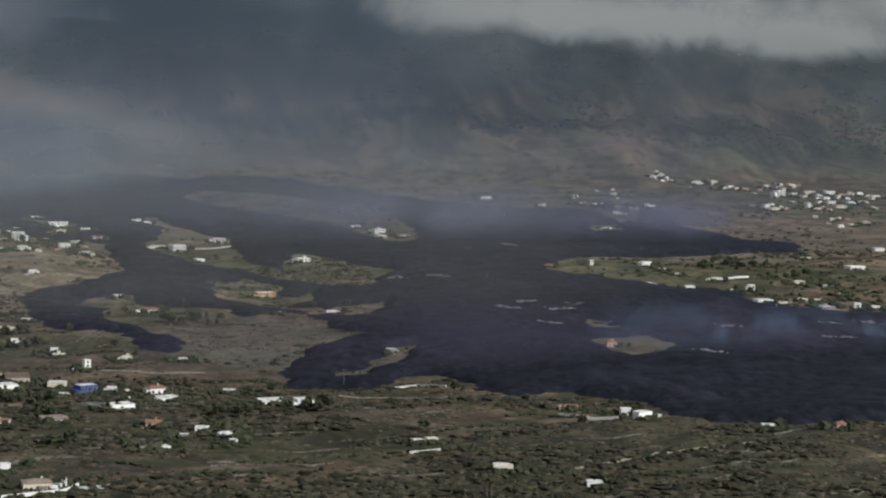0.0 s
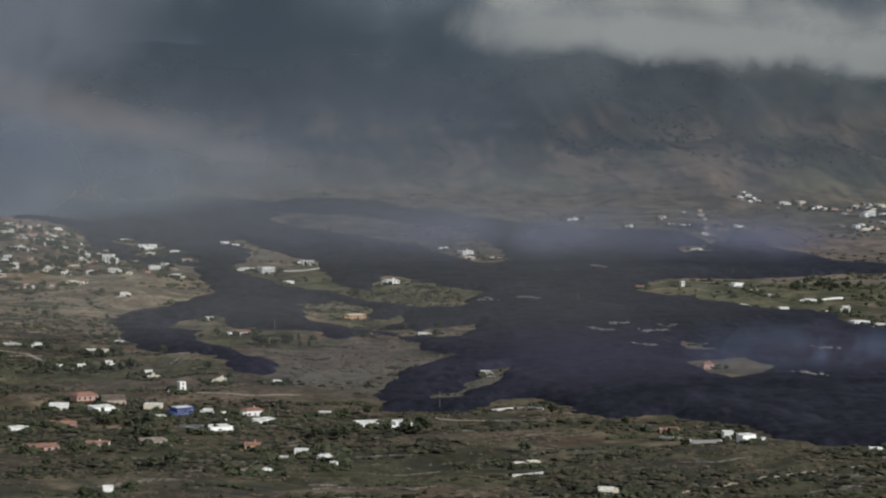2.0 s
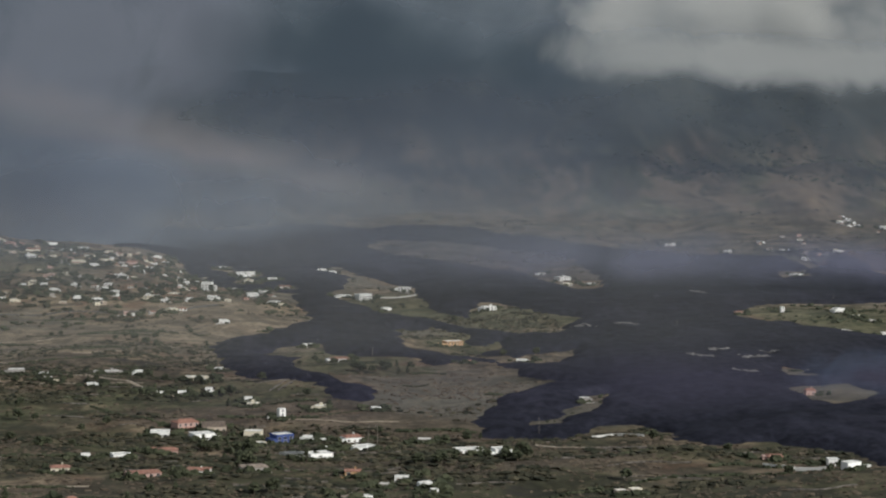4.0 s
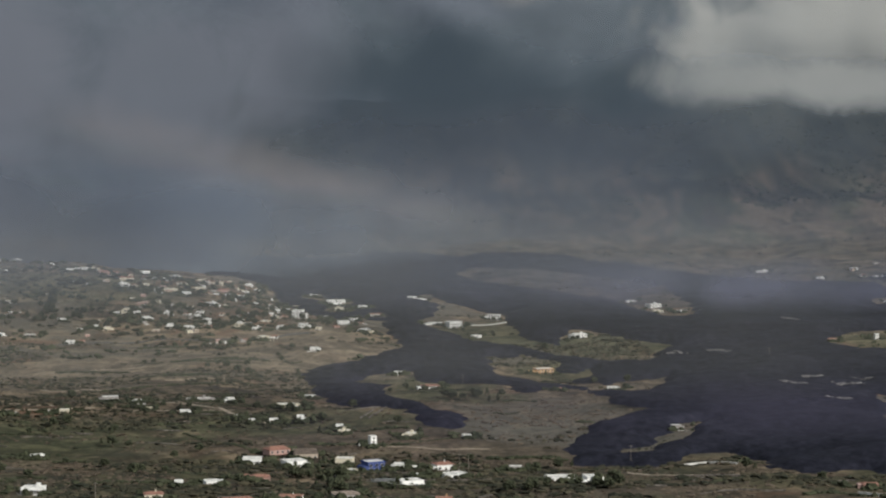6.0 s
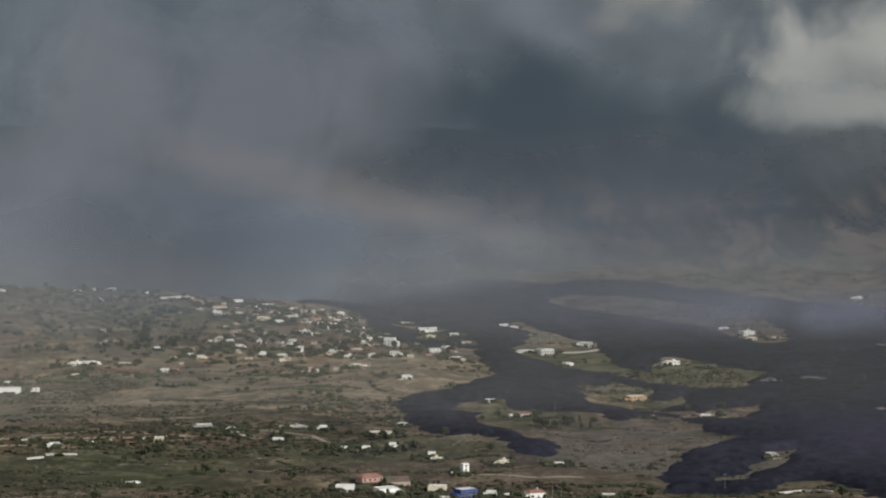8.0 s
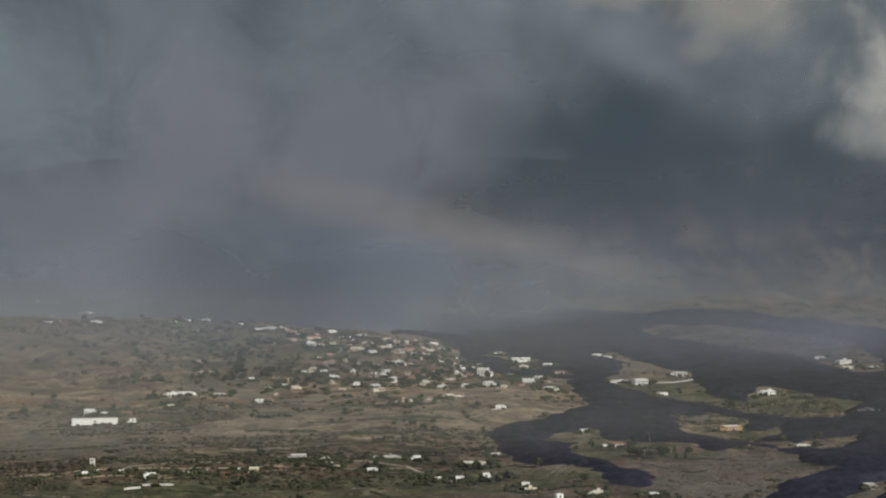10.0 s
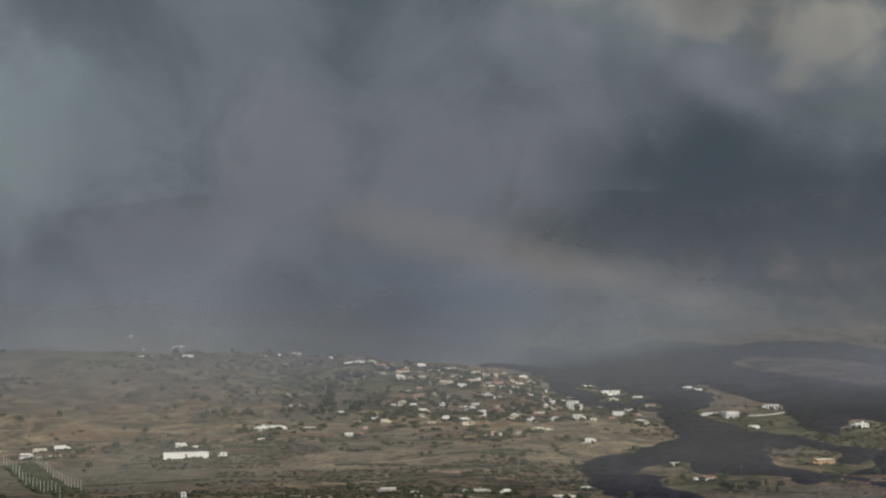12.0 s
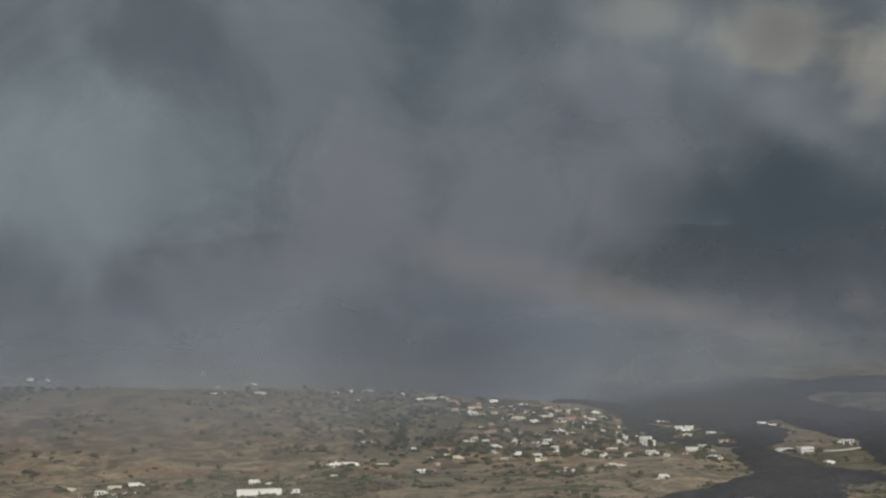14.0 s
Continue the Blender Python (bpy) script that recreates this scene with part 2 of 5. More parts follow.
def curve(k, value, points):
    """A smooth curve through a few (value, result) points, results from 0 to 1."""
    lo, hi = points[0][0], points[-1][0]
    q = k.n.new("ShaderNodeValToRGB")
    q.color_ramp.interpolation = "EASE"
    while len(q.color_ramp.elements) < len(points):
        q.color_ramp.elements.new(0.5)
    for e, (p, r) in zip(q.color_ramp.elements, points):
        e.position, e.color = (p - lo) / (hi - lo), (r, r, r, 1)
    k.l.new(k.ramp(value, lo, hi, smooth=False), q.inputs[0])
    return k.math("ADD", q.outputs[0], 0.0)


GROUND = ground_material()
LAVA = lava_material()
WALLS = {
    "white": render_material("white_render", (0.82, 0.80, 0.75), 0.35),
    "cream": render_material("cream_render", (0.66, 0.59, 0.45)),
    "beige": render_material("beige_render", (0.46, 0.38, 0.30)),
    "pink": render_material("salmon_render", (0.48, 0.32, 0.27)),
    "ochre": render_material("ochre_render", (0.50, 0.31, 0.16)),
    "grey": render_material("grey_block", (0.36, 0.33, 0.30)),
    "blue": render_material("blue_paint", (0.055, 0.08, 0.22), 0.35),
    "pale": render_material("pale_green_render", (0.42, 0.48, 0.40)),
}
TILE = tile_material()
DECK = plain("roof_screed", (0.64, 0.62, 0.57), 0.9, 2.0)
OLDTILE = plain("weathered_tile", (0.27, 0.215, 0.17), 0.9, 1.2, 0.4)
GLASS = plain("window_glass", (0.022, 0.025, 0.028), 0.3, 0.6, 0.3, spec=0.3)
FRAME = plain("window_frame", (0.55, 0.52, 0.47), 0.6, 0.4, 0.2)
WOOD = plain("brown_wood", (0.14, 0.085, 0.05), 0.7, 0.5)
POLE = plain("grey_pole_wood", (0.22, 0.19, 0.16), 0.8, 0.7)
STEEL = plain("pale_steel", (0.55, 0.55, 0.53), 0.5, 0.6, 0.2, metal=0.3)
STONE = plain("dry_stone", (0.115, 0.10, 0.085), 0.95, 3.0, 0.6)
ROAD = plain("worn_asphalt", (0.075, 0.072, 0.07), 0.9, 3.0, 0.35)
TRACK = plain("pale_dirt_track", (0.34, 0.28, 0.21), 0.95, 2.5, 0.35)
RUBBLE = plain("grey_rubble", (0.15, 0.14, 0.138), 0.95, 1.0, 0.5)
CONCRETE = plain("pale_concrete", (0.52, 0.50, 0.46), 0.9, 1.5, 0.25)
BARK = plain("bark", (0.10, 0.075, 0.055), 0.95, 0.4, 0.5)
LEAF = leaf_material("dark_leaf", (0.034, 0.039, 0.022), (0.068, 0.072, 0.040))
SCRUB = leaf_material("scrub_leaf", (0.025, 0.027, 0.017), (0.078, 0.068, 0.042))
DRYGRASS = leaf_material("dry_brush", (0.070, 0.055, 0.040), (0.145, 0.112, 0.078))
PALM = leaf_material("palm_leaf", (0.035, 0.042, 0.02), (0.075, 0.075, 0.036))


# ---- building tools ----
def mesh_of(name, verts, faces, material, smooth=False):
    me = bpy.data.meshes.new(name)
    me.from_pydata([tuple(v) for v in verts], [], [tuple(q) for q in faces])
    me.materials.append(material)
    if smooth:
        me.polygons.foreach_set("use_smooth", [True] * len(me.polygons))
    me.update()
    return me


def part(name, bm, material, parent=None, label=""):
    me = bpy.data.meshes.new(name)
    bm.to_mesh(me)
    bm.free()
    me.materials.append(material)
    return link_part(name, me, parent, label)


def link_part(name, me, parent=None, label="", m=None):
    ob = new(name, me)
    ob.parent = parent
    if m is not None:
        ob.matrix_basis = m
    return tagged(ob, label)


def box(bm, x0, x1, y0, y1, z0, z1, bevel=0.0):
    made = bmesh.ops.create_cube(bm, size=1.0, matrix=Matrix.LocRotScale(
        ((x0 + x1) / 2, (y0 + y1) / 2, (z0 + z1) / 2), None, (x1 - x0, y1 - y0, z1 - z0)))
    if bevel:
        edges = list({e for v in made["verts"] for e in v.link_edges})
        bmesh.ops.bevel(bm, geom=edges, offset=bevel, segments=1, affect="EDGES")
    return bm


def empty(name, m):
    ob = new(name)
    ob.matrix_world = m
    return ob


# ---- lie of the land ----
CONE = (862, 2720)
MOUNDS = ((-28, 2075, 75, 9), (-150, 1950, 120, 6), (30, 1560, 60, 5), (-330, 1650, 110, 6), (-760, 2450, 260, 16), (-250, 2620, 330, 9), (110, 1590, 90, 4))
PROFILE_Y = (-2000, 390, 650, 889, 1105, 1310, 1560, 1825, 2210, 2574, 2990, 3432, 3700, 4000, 4250, 4400, 4550, 4900)
PROFILE_Z = (83, 83, 83, 81.3, 70.2, 57.2, 53.3, 53.3, 63, 74, 88.4, 108, 150, 232, 330, 405, 380, 300)


def lattice(i, j, seed):
    h = np.sin(i * 127.1 + j * 311.7 + seed * 74.7) * 43758.5453
    return (h - np.floor(h)) * 2 - 1


def rolls(x, y, scale, seed):
    """Smooth hills and hollows between about -1 and 1, of the given size in metres."""
    total = 0.0
    for k, gain in ((1.0, 0.9), (2.03, 0.45)):
        u, v = np.asarray(x, float) / scale * k + seed * 3.1, np.asarray(y, float) / scale * k - seed * 1.7
        i, j = np.floor(u), np.floor(v)
        a, b = u - i, v - j
        a, b = a * a * a * (a * (a * 6 - 15) + 10), b * b * b * (b * (b * 6 - 15) + 10)
        low = lattice(i, j, seed) * (1 - a) + lattice(i + 1, j, seed) * a
        high = lattice(i, j + 1, seed) * (1 - a) + lattice(i + 1, j + 1, seed) * a
        total = total + gain * (low * (1 - b) + high * b)
    return total


RIDGE_X = (-2600, -1690, -1097, -385, 0, 250, 500, 776, 1100, 1345, 1960, 2600)
RIDGE_GAIN = (0.80, 0.90, 1.06, 1.02, 1.05, 1.12, 1.18, 1.17, 1.14, 1.15, 1.10, 1.0)


# the village hill: how far its crest at y = 2600 stands over the plain
HILL_X = (-1400, -1000, -820, -620, -500, -370, -284, -182, -121, -98, -40)
HILL_Z = (66, 63, 55, 48, 48, 45, 38, 30, 15, 4, 0)


def land(x, y):
    """Height of the ground, in metres, at x, y (numbers or arrays)."""
    x, y = np.asarray(x, float), np.asarray(y, float)
    z = np.interp(y, PROFILE_Y, PROFILE_Z)
    tall = np.interp(x, RIDGE_X, RIDGE_GAIN)
    z = np.where(z > 108, 108 + (z - 108) * tall, z)
    far = np.clip((y - 3350) / 900, 0, 1)
    near = np.clip((y - 780) / 390, 0, 1)
    z = z + 15 * np.clip((x - 195) / 260, 0, 1) * np.clip((3700 - y) / 500, 0, 1) * near
    z = z + 3.4 * rolls(x, y, 130, 0.4) + 1.5 * rolls(x, y, 42, 2.2)
    gully = 1 - np.abs(np.sin(x / 150 + 1.3 * np.sin(y / 420) + 0.6 * np.sin(x / 67)))
    z = z + far * (22 * rolls(x, y, 380, 1.1) + 9 * rolls(x, y, 110, 3.0) - 36 * gully * np.clip((4400 - y) / 500, 0, 1))
    # hummocks and old cones on the lower slopes beyond the upper town
    z = z + 15 * (rolls(x, y * 0.8, 230, 7.7) + 0.35 * rolls(x, y, 75, 4.2)) * np.clip((y - 3080) / 300, 0, 1) * np.clip((x - 350) / 250, 0, 1)
    z = z + (25 * rolls(x, y * 0.6, 260, 12.3) + 9 * rolls(x, y * 0.7, 90, 8.1)) * np.clip((y - 3330) / 260, 0, 1) * np.clip((4300 - y) / 400, 0, 1)
    for mx, my, reach, high in MOUNDS:
        z = z + high * np.exp(-((x - mx) ** 2 + ((y - my) / 1.4) ** 2) / (reach * reach))
    up, down = np.clip((y - 2060) / 540, 0, 1), np.clip((y - 2620) / 380, 0, 1)
    z = z + np.interp(x, HILL_X, HILL_Z) * up * up * (3 - 2 * up) * (1 - down * down * (3 - 2 * down))
    # a dark cinder cone by the upper flow
    z = z + 19 * np.clip(1 - np.hypot(x - CONE[0], (y - CONE[1]) * 0.8) / 75, 0, 1) ** 1.3
    return z

# ---- plan ----
# outlines of the lava and of the land that it spared, x and y
WEST_FLOW = (
    (-83, 3360), (62, 3325), (150, 3100), (217, 2761), (290, 2662), (365, 2613), (378, 2431), (400, 2336), (427, 2325), (293, 1555), (253, 1591),
    (232, 1622), (225, 1646), (226, 1688), (217, 1736), (199, 1766), (186, 1749), (166, 1726), (151, 1712), (152, 1779), (144, 1785), (116, 1807),
    (87, 1829), (63, 1831), (60, 1899), (39, 1892), (14, 1871), (3, 1839), (10, 1816), (35, 1809), (36, 1724), (47, 1645), (74, 1587), (97, 1579),
    (94, 1529), (89, 1490), (78, 1485), (61, 1497), (54, 1559), (38, 1588), (7, 1614), (-15, 1649), (-35, 1767), (-45, 1870), (-65, 1882), (-46, 1899),
    (-38, 1936), (8, 1975), (32, 2018), (61, 2119), (46, 2225), (41, 2364), (47, 2516), (18, 2654), (-39, 2756), (-111, 2631), (-127, 2713), (-204, 2678),
    (-367, 3200), (-510, 3275), (-541, 3472), (-347, 3470), (-191, 3427),
)
EAST_FLOW = (
    (400, 2336), (431, 2331), (450, 2501), (445, 2643), (457, 2798), (526, 2798), (609, 2775), (702, 2834), (782, 2764), (766, 2581), (823, 2691),
    (855, 2697), (872, 2651), (851, 2484), (880, 2381), (946, 2357), (915, 2277), (816, 2243), (737, 2206), (641, 2197), (581, 2181), (528, 2066),
    (535, 2002), (578, 1995), (590, 1947), (647, 1888), (673, 1820), (663, 1743), (685, 1708), (722, 1686), (788, 1679), (890, 1649), (538, 976),
    (459, 977), (407, 988), (372, 1013), (356, 1060), (358, 1124), (348, 1153), (327, 1191), (288, 1188), (273, 1216), (281, 1280), (271, 1313),
    (258, 1335), (245, 1330), (229, 1309), (211, 1273), (174, 1291), (155, 1301), (160, 1367), (176, 1456), (191, 1508), (231, 1564), (253, 1583),
    (277, 1612), (293, 1710), (371, 2079),
)
UPPER_FLOW = (
    (-22, 2552), (-35, 2699), (-48, 2988), (-34, 3283), (46, 3454), (152, 3546), (213, 3501), (294, 3468), (370, 3401), (419, 3145), (480, 3041),
    (546, 2895), (613, 2875), (564, 2642), (469, 2661), (435, 2753), (402, 2943), (331, 3036), (258, 3150), (205, 3202), (170, 3065), (216, 2960),
    (271, 2788), (323, 2660), (372, 2547), (304, 2383), (206, 2601), (111, 2560), (19, 2494),
)
ISLAND_RIDGE = (
    (108, 2720), (135, 2598), (164, 2566), (199, 2516), (196, 2370), (207, 2199), (233, 2132), (252, 2214), (267, 2255), (304, 2227), (318, 2140),
    (350, 2097), (360, 2078), (327, 2030), (321, 1981), (305, 1968), (277, 1982), (257, 2008), (229, 2040), (192, 2103), (170, 2158), (141, 2192),
    (126, 2295), (83, 2349), (113, 2466), (125, 2568), (82, 2650),
)
ISLAND_ORANGE = (
    (146, 2045), (194, 2061), (215, 2022), (214, 1928), (232, 1911), (245, 1966), (252, 1965), (239, 1871), (220, 1837), (203, 1805), (188, 1816),
    (176, 1868), (149, 1877), (146, 1952),
)
ISLAND_WALL = (
    (204, 1815), (241, 1762), (275, 1807), (308, 1837), (289, 1757), (262, 1706), (246, 1719), (221, 1732),
)
ISLAND_STRIP = (
    (201, 1378), (220, 1386), (235, 1430), (251, 1445), (265, 1488), (278, 1503), (261, 1437), (239, 1401), (215, 1355), (200, 1349),
)
ISLAND_RED = (
    (416, 1491), (434, 1478), (447, 1471), (474, 1481), (479, 1428), (448, 1365), (427, 1356), (422, 1418),
)
ISLAND_BAR = (
    (464, 1640), (470, 1626), (464, 1549), (457, 1525), (451, 1573),
)
ISLAND_SLIVER = (
    (475, 1762), (482, 1741), (475, 1703), (468, 1723),
)
TIP_FLOW = (
    (-98, 2570), (-72, 2490), (-34, 2420), (8, 2388), (50, 2392), (60, 2516), (20, 2660), (-36, 2770), (-108, 2640),
)
ISLAND_HOUSE = (
    (710, 2541), (755, 2574), (739, 2490), (708, 2478), (699, 2495),
)
ISLAND_POINT = (
    (408, 2434), (442, 2454), (438, 2395), (409, 2354), (394, 2355),
)

# houses: x, y, width, height, wall, roof
FOREGROUND_HAMLET = (
    (-23, 908, 5.2, 4.3, "white", "flat"),
    (47, 966, 8.1, 3.5, "grey", "hip"),
    (55, 968, 6.9, 2.6, "white", "flat"),
    (54, 1077, 9.7, 4.2, "ochre", "gable"),
    (93, 990, 3.8, 3.3, "white", "flat"),
    (91, 1021, 8.2, 2.6, "white", "flat"),
    (69, 1028, 5.5, 2.6, "grey", "flat"),
    (80, 1046, 8.4, 2.6, "white", "flat"),
    (14, 1286, 17.5, 6.6, "blue", "flat"),
    (36, 1140, 16.0, 4.1, "white", "flat"),
    (41, 1209, 5.4, 2.9, "white", "flat"),
    (32, 1288, 9.2, 4.2, "white", "flat"),
    (41, 1271, 10.6, 2.6, "white", "flat"),
    (61, 1267, 17.4, 5.3, "white", "tile"),
    (66, 1199, 19.3, 3.2, "white", "flat"),
    (-4, 1310, 13.0, 4.8, "cream", "flat"),
)
BLUE_HOUSE_HAMLET = (
    (-53, 1351, 17.4, 8.1, "pink", "tile"),
    (-32, 1337, 17.4, 5.6, "beige", "shed"),
    (-38, 1302, 19.1, 4.7, "white", "flat"),
    (-69, 1322, 13.8, 4.7, "white", "flat"),
    (-57, 1189, 12.8, 6.0, "pink", "tile"),
    (-69, 1205, 8.6, 3.6, "pink", "tile"),
    (-83, 1154, 13.4, 2.8, "white", "flat"),
    (-105, 1155, 5.5, 3.1, "white", "flat"),
    (-114, 1093, 11.4, 4.6, "cream", "tile"),
    (-65, 1062, 20.3, 3.8, "pink", "tile"),
    (-34, 1074, 13.5, 2.9, "white", "gable"),
    (-3, 1083, 15.9, 3.9, "grey", "hip"),
    (16, 1383, 5.4, 8.3, "white", "flat"),
    (46, 1461, 12.2, 3.5, "cream", "flat"),
    (90, 1453, 7.8, 2.6, "white", "flat"),
    (130, 1152, 19.3, 2.8, "white", "flat"),
    (147, 1141, 14.7, 4.8, "white", "flat"),
    (112, 1270, 9.5, 3.4, "grey", "flat"),
)
ROADSIDE_FARM = (
    (191, 977, 6.7, 2.9, "beige", "flat"),
    (199, 979, 6.7, 3.5, "cream", "flat"),
    (217, 879, 10.5, 2.8, "cream", "flat"),
    (305, 1093, 12.7, 3.9, "pink", "tile"),
    (333, 1062, 8.3, 4.1, "white", "flat"),
    (333, 1030, 10.2, 4.4, "white", "flat"),
    (255, 849, 8.1, 2.6, "white", "flat"),
    (426, 962, 5.7, 2.6, "pink", "tile"),
    (390, 977, 7.6, 2.9, "white", "flat"),
    (-95, 970, 5.2, 2.6, "pink", "tile"),
    (-186, 1111, 13.3, 3.3, "white", "flat"),
)
LAVA_ISLANDS = (
    (425, 1423, 8.5, 5.5, "pink", "tile"),
    (257, 1467, 11.0, 3.5, "grey", "flat"),
    (243, 1731, 12.4, 3.1, "white", "flat"),
    (192, 1742, 9.4, 3.6, "pink", "tile"),
    (195, 1930, 26.5, 6.3, "ochre", "flat"),
    (265, 2194, 21.0, 6.6, "white", "flat"),
    (73, 1780, 22.9, 4.8, "white", "tile"),
    (48, 1892, 11.3, 2.8, "white", "flat"),
    (127, 2341, 19.6, 8.4, "white", "flat"),
    (101, 2353, 23.9, 4.2, "white", "flat"),
    (182, 2424, 21.7, 6.5, "white", "flat"),
    (148, 2228, 11.3, 4.7, "white", "flat"),
    (68, 2735, 16.3, 3.3, "white", "flat"),
    (85, 2657, 14.3, 4.0, "white", "flat"),
    (384, 2579, 13.9, 3.1, "white", "flat"),
    (398, 2470, 19.9, 6.6, "white", "flat"),
    (393, 2411, 14.4, 3.6, "cream", "flat"),
    (654, 2981, 19.6, 3.6, "white", "flat"),
)
GREEN_STRIP = (
    (534, 2068, 11.1, 4.9, "pink", "tile"),
    (588, 2087, 4.4, 6.9, "white", "tower"),
    (646, 2065, 14.8, 5.6, "white", "flat"),
    (611, 1927, 15.0, 4.0, "grey", "flat"),
    (646, 1898, 10.2, 4.5, "white", "flat"),
    (695, 1957, 15.2, 4.1, "white", "flat"),
    (708, 1884, 10.1, 6.2, "white", "flat"),
    (671, 1743, 18.2, 3.1, "white", "flat"),
    (688, 1727, 15.5, 2.6, "cream", "flat"),
    (718, 1758, 14.7, 3.2, "cream", "flat"),
    (781, 1931, 12.1, 4.6, "cream", "flat"),
    (802, 1902, 11.4, 2.6, "white", "flat"),
    (892, 2039, 23.8, 4.9, "white", "flat"),
    (750, 1699, 7.1, 6.6, "white", "flat"),
    (1038, 2306, 14.5, 6.2, "white", "flat"),
    (720, 1703, 15.3, 2.6, "grey", "flat"),
)
UPPER_TOWN_WEST = (
    (1068, 3416, 14.3, 5.1, "white", "flat"),
    (1096, 3459, 12.4, 8.3, "white", "flat"),
    (1107, 3438, 12.3, 5.1, "white", "flat"),
    (1165, 3445, 22.6, 6.2, "white", "flat"),
    (1224, 3526, 20.0, 6.3, "cream", "flat"),
    (1190, 3332, 14.9, 6.0, "white", "gable"),
    (1200, 3281, 15.7, 5.9, "pink", "tile"),
    (1249, 3302, 11.8, 5.9, "cream", "flat"),
    (820, 3048, 11.8, 4.6, "white", "flat"),
    (804, 2864, 6.8, 4.3, "white", "flat"),
    (818, 2860, 8.5, 5.1, "white", "flat"),
    (895, 3079, 11.0, 5.5, "cream", "flat"),
    (807, 2694, 9.7, 4.8, "white", "flat"),
    (827, 2706, 11.3, 4.9, "white", "flat"),
    (847, 2709, 16.2, 4.9, "white", "flat"),
    (814, 2674, 11.2, 4.0, "pink", "tile"),
    (722, 2498, 16.4, 3.7, "white", "flat"),
    (714, 2846, 12.8, 3.4, "white", "flat"),
)
UPPER_TOWN_EAST = (
    (1197, 3099, 27.8, 11.1, "white", "flat"),
    (1292, 3286, 18.7, 5.9, "cream", "flat"),
    (1223, 3094, 13.9, 5.5, "white", "flat"),
    (1233, 3069, 13.8, 6.4, "white", "tile"),
    (1292, 3194, 22.9, 5.7, "cream", "flat"),
    (1173, 2898, 12.1, 7.8, "white", "flat"),
    (1096, 2885, 12.1, 6.0, "white", "flat"),
    (1100, 2859, 17.9, 5.1, "cream", "flat"),
    (1372, 3562, 16.0, 4.3, "white", "flat"),
    (1256, 3029, 13.6, 4.5, "white", "flat"),
    (1311, 3145, 17.9, 6.6, "white", "flat"),
    (1296, 3059, 18.3, 7.3, "white", "tile"),
    (1330, 3098, 12.0, 8.3, "cream", "flat"),
    (1363, 3063, 16.5, 6.4, "white", "flat"),
    (1244, 2976, 15.1, 5.3, "white", "flat"),
    (1239, 2924, 21.0, 5.2, "cream", "flat"),
    (1130, 2692, 7.2, 6.4, "white", "flat"),
    (1136, 2632, 12.6, 3.9, "cream", "flat"),
    (1168, 2651, 14.3, 6.3, "beige", "flat"),
)
VILLAGE_WEST = (
    (-623, 2543, 12.9, 3.0, "cream", "flat"),
    (-502, 2589, 10.8, 3.1, "white", "flat"),
    (-578, 3279, 20.6, 4.9, "white", "flat"),
    (-427, 2625, 5.5, 3.1, "white", "flat"),
    (-411, 2617, 5.5, 3.1, "white", "flat"),
    (-379, 2558, 14.5, 3.8, "white", "flat"),
    (-366, 2577, 16.2, 4.6, "white", "flat"),
    (-352, 2593, 15.5, 3.9, "cream", "flat"),
    (-333, 2556, 13.7, 7.6, "pink", "tile"),
    (-321, 2562, 13.8, 5.4, "pink", "tile"),
    (-298, 2512, 19.5, 7.5, "cream", "gable"),
    (-291, 2435, 14.6, 8.0, "white", "flat"),
    (-283, 2588, 15.5, 6.2, "white", "flat"),
    (-259, 2536, 18.2, 3.8, "white", "flat"),
    (-265, 2458, 9.5, 5.1, "cream", "flat"),
    (-232, 2442, 19.0, 5.8, "cream", "flat"),
    (-238, 2595, 13.2, 3.9, "white", "flat"),
)
VILLAGE_CENTRE = (
    (-210, 2427, 13.1, 5.1, "white", "flat"),
    (-198, 2466, 14.7, 4.4, "cream", "flat"),
    (-173, 2373, 17.7, 6.4, "white", "flat"),
    (-179, 2550, 13.7, 8.4, "cream", "hip"),
    (-167, 2468, 16.2, 8.1, "pink", "tile"),
    (-160, 2446, 9.5, 4.4, "white", "flat"),
    (-152, 2432, 9.4, 3.6, "white", "flat"),
    (-141, 2599, 12.4, 4.7, "white", "flat"),
    (-140, 2459, 10.3, 4.4, "white", "flat"),
    (-125, 2439, 11.7, 4.4, "white", "flat"),
    (-112, 2427, 16.0, 5.1, "cream", "flat"),
    (-110, 2544, 9.1, 3.8, "white", "flat"),
    (-97, 2441, 10.2, 5.1, "white", "flat"),
    (-83, 2450, 7.3, 5.9, "white", "flat"),
    (-65, 2393, 19.3, 12.2, "white", "flat"),
    (-56, 2272, 16.3, 6.8, "white", "flat"),
    (-136, 2248, 8.1, 6.7, "cream", "flat"),
    (-126, 2271, 14.9, 4.1, "cream", "flat"),
    (-112, 2244, 11.4, 4.0, "white", "flat"),
)
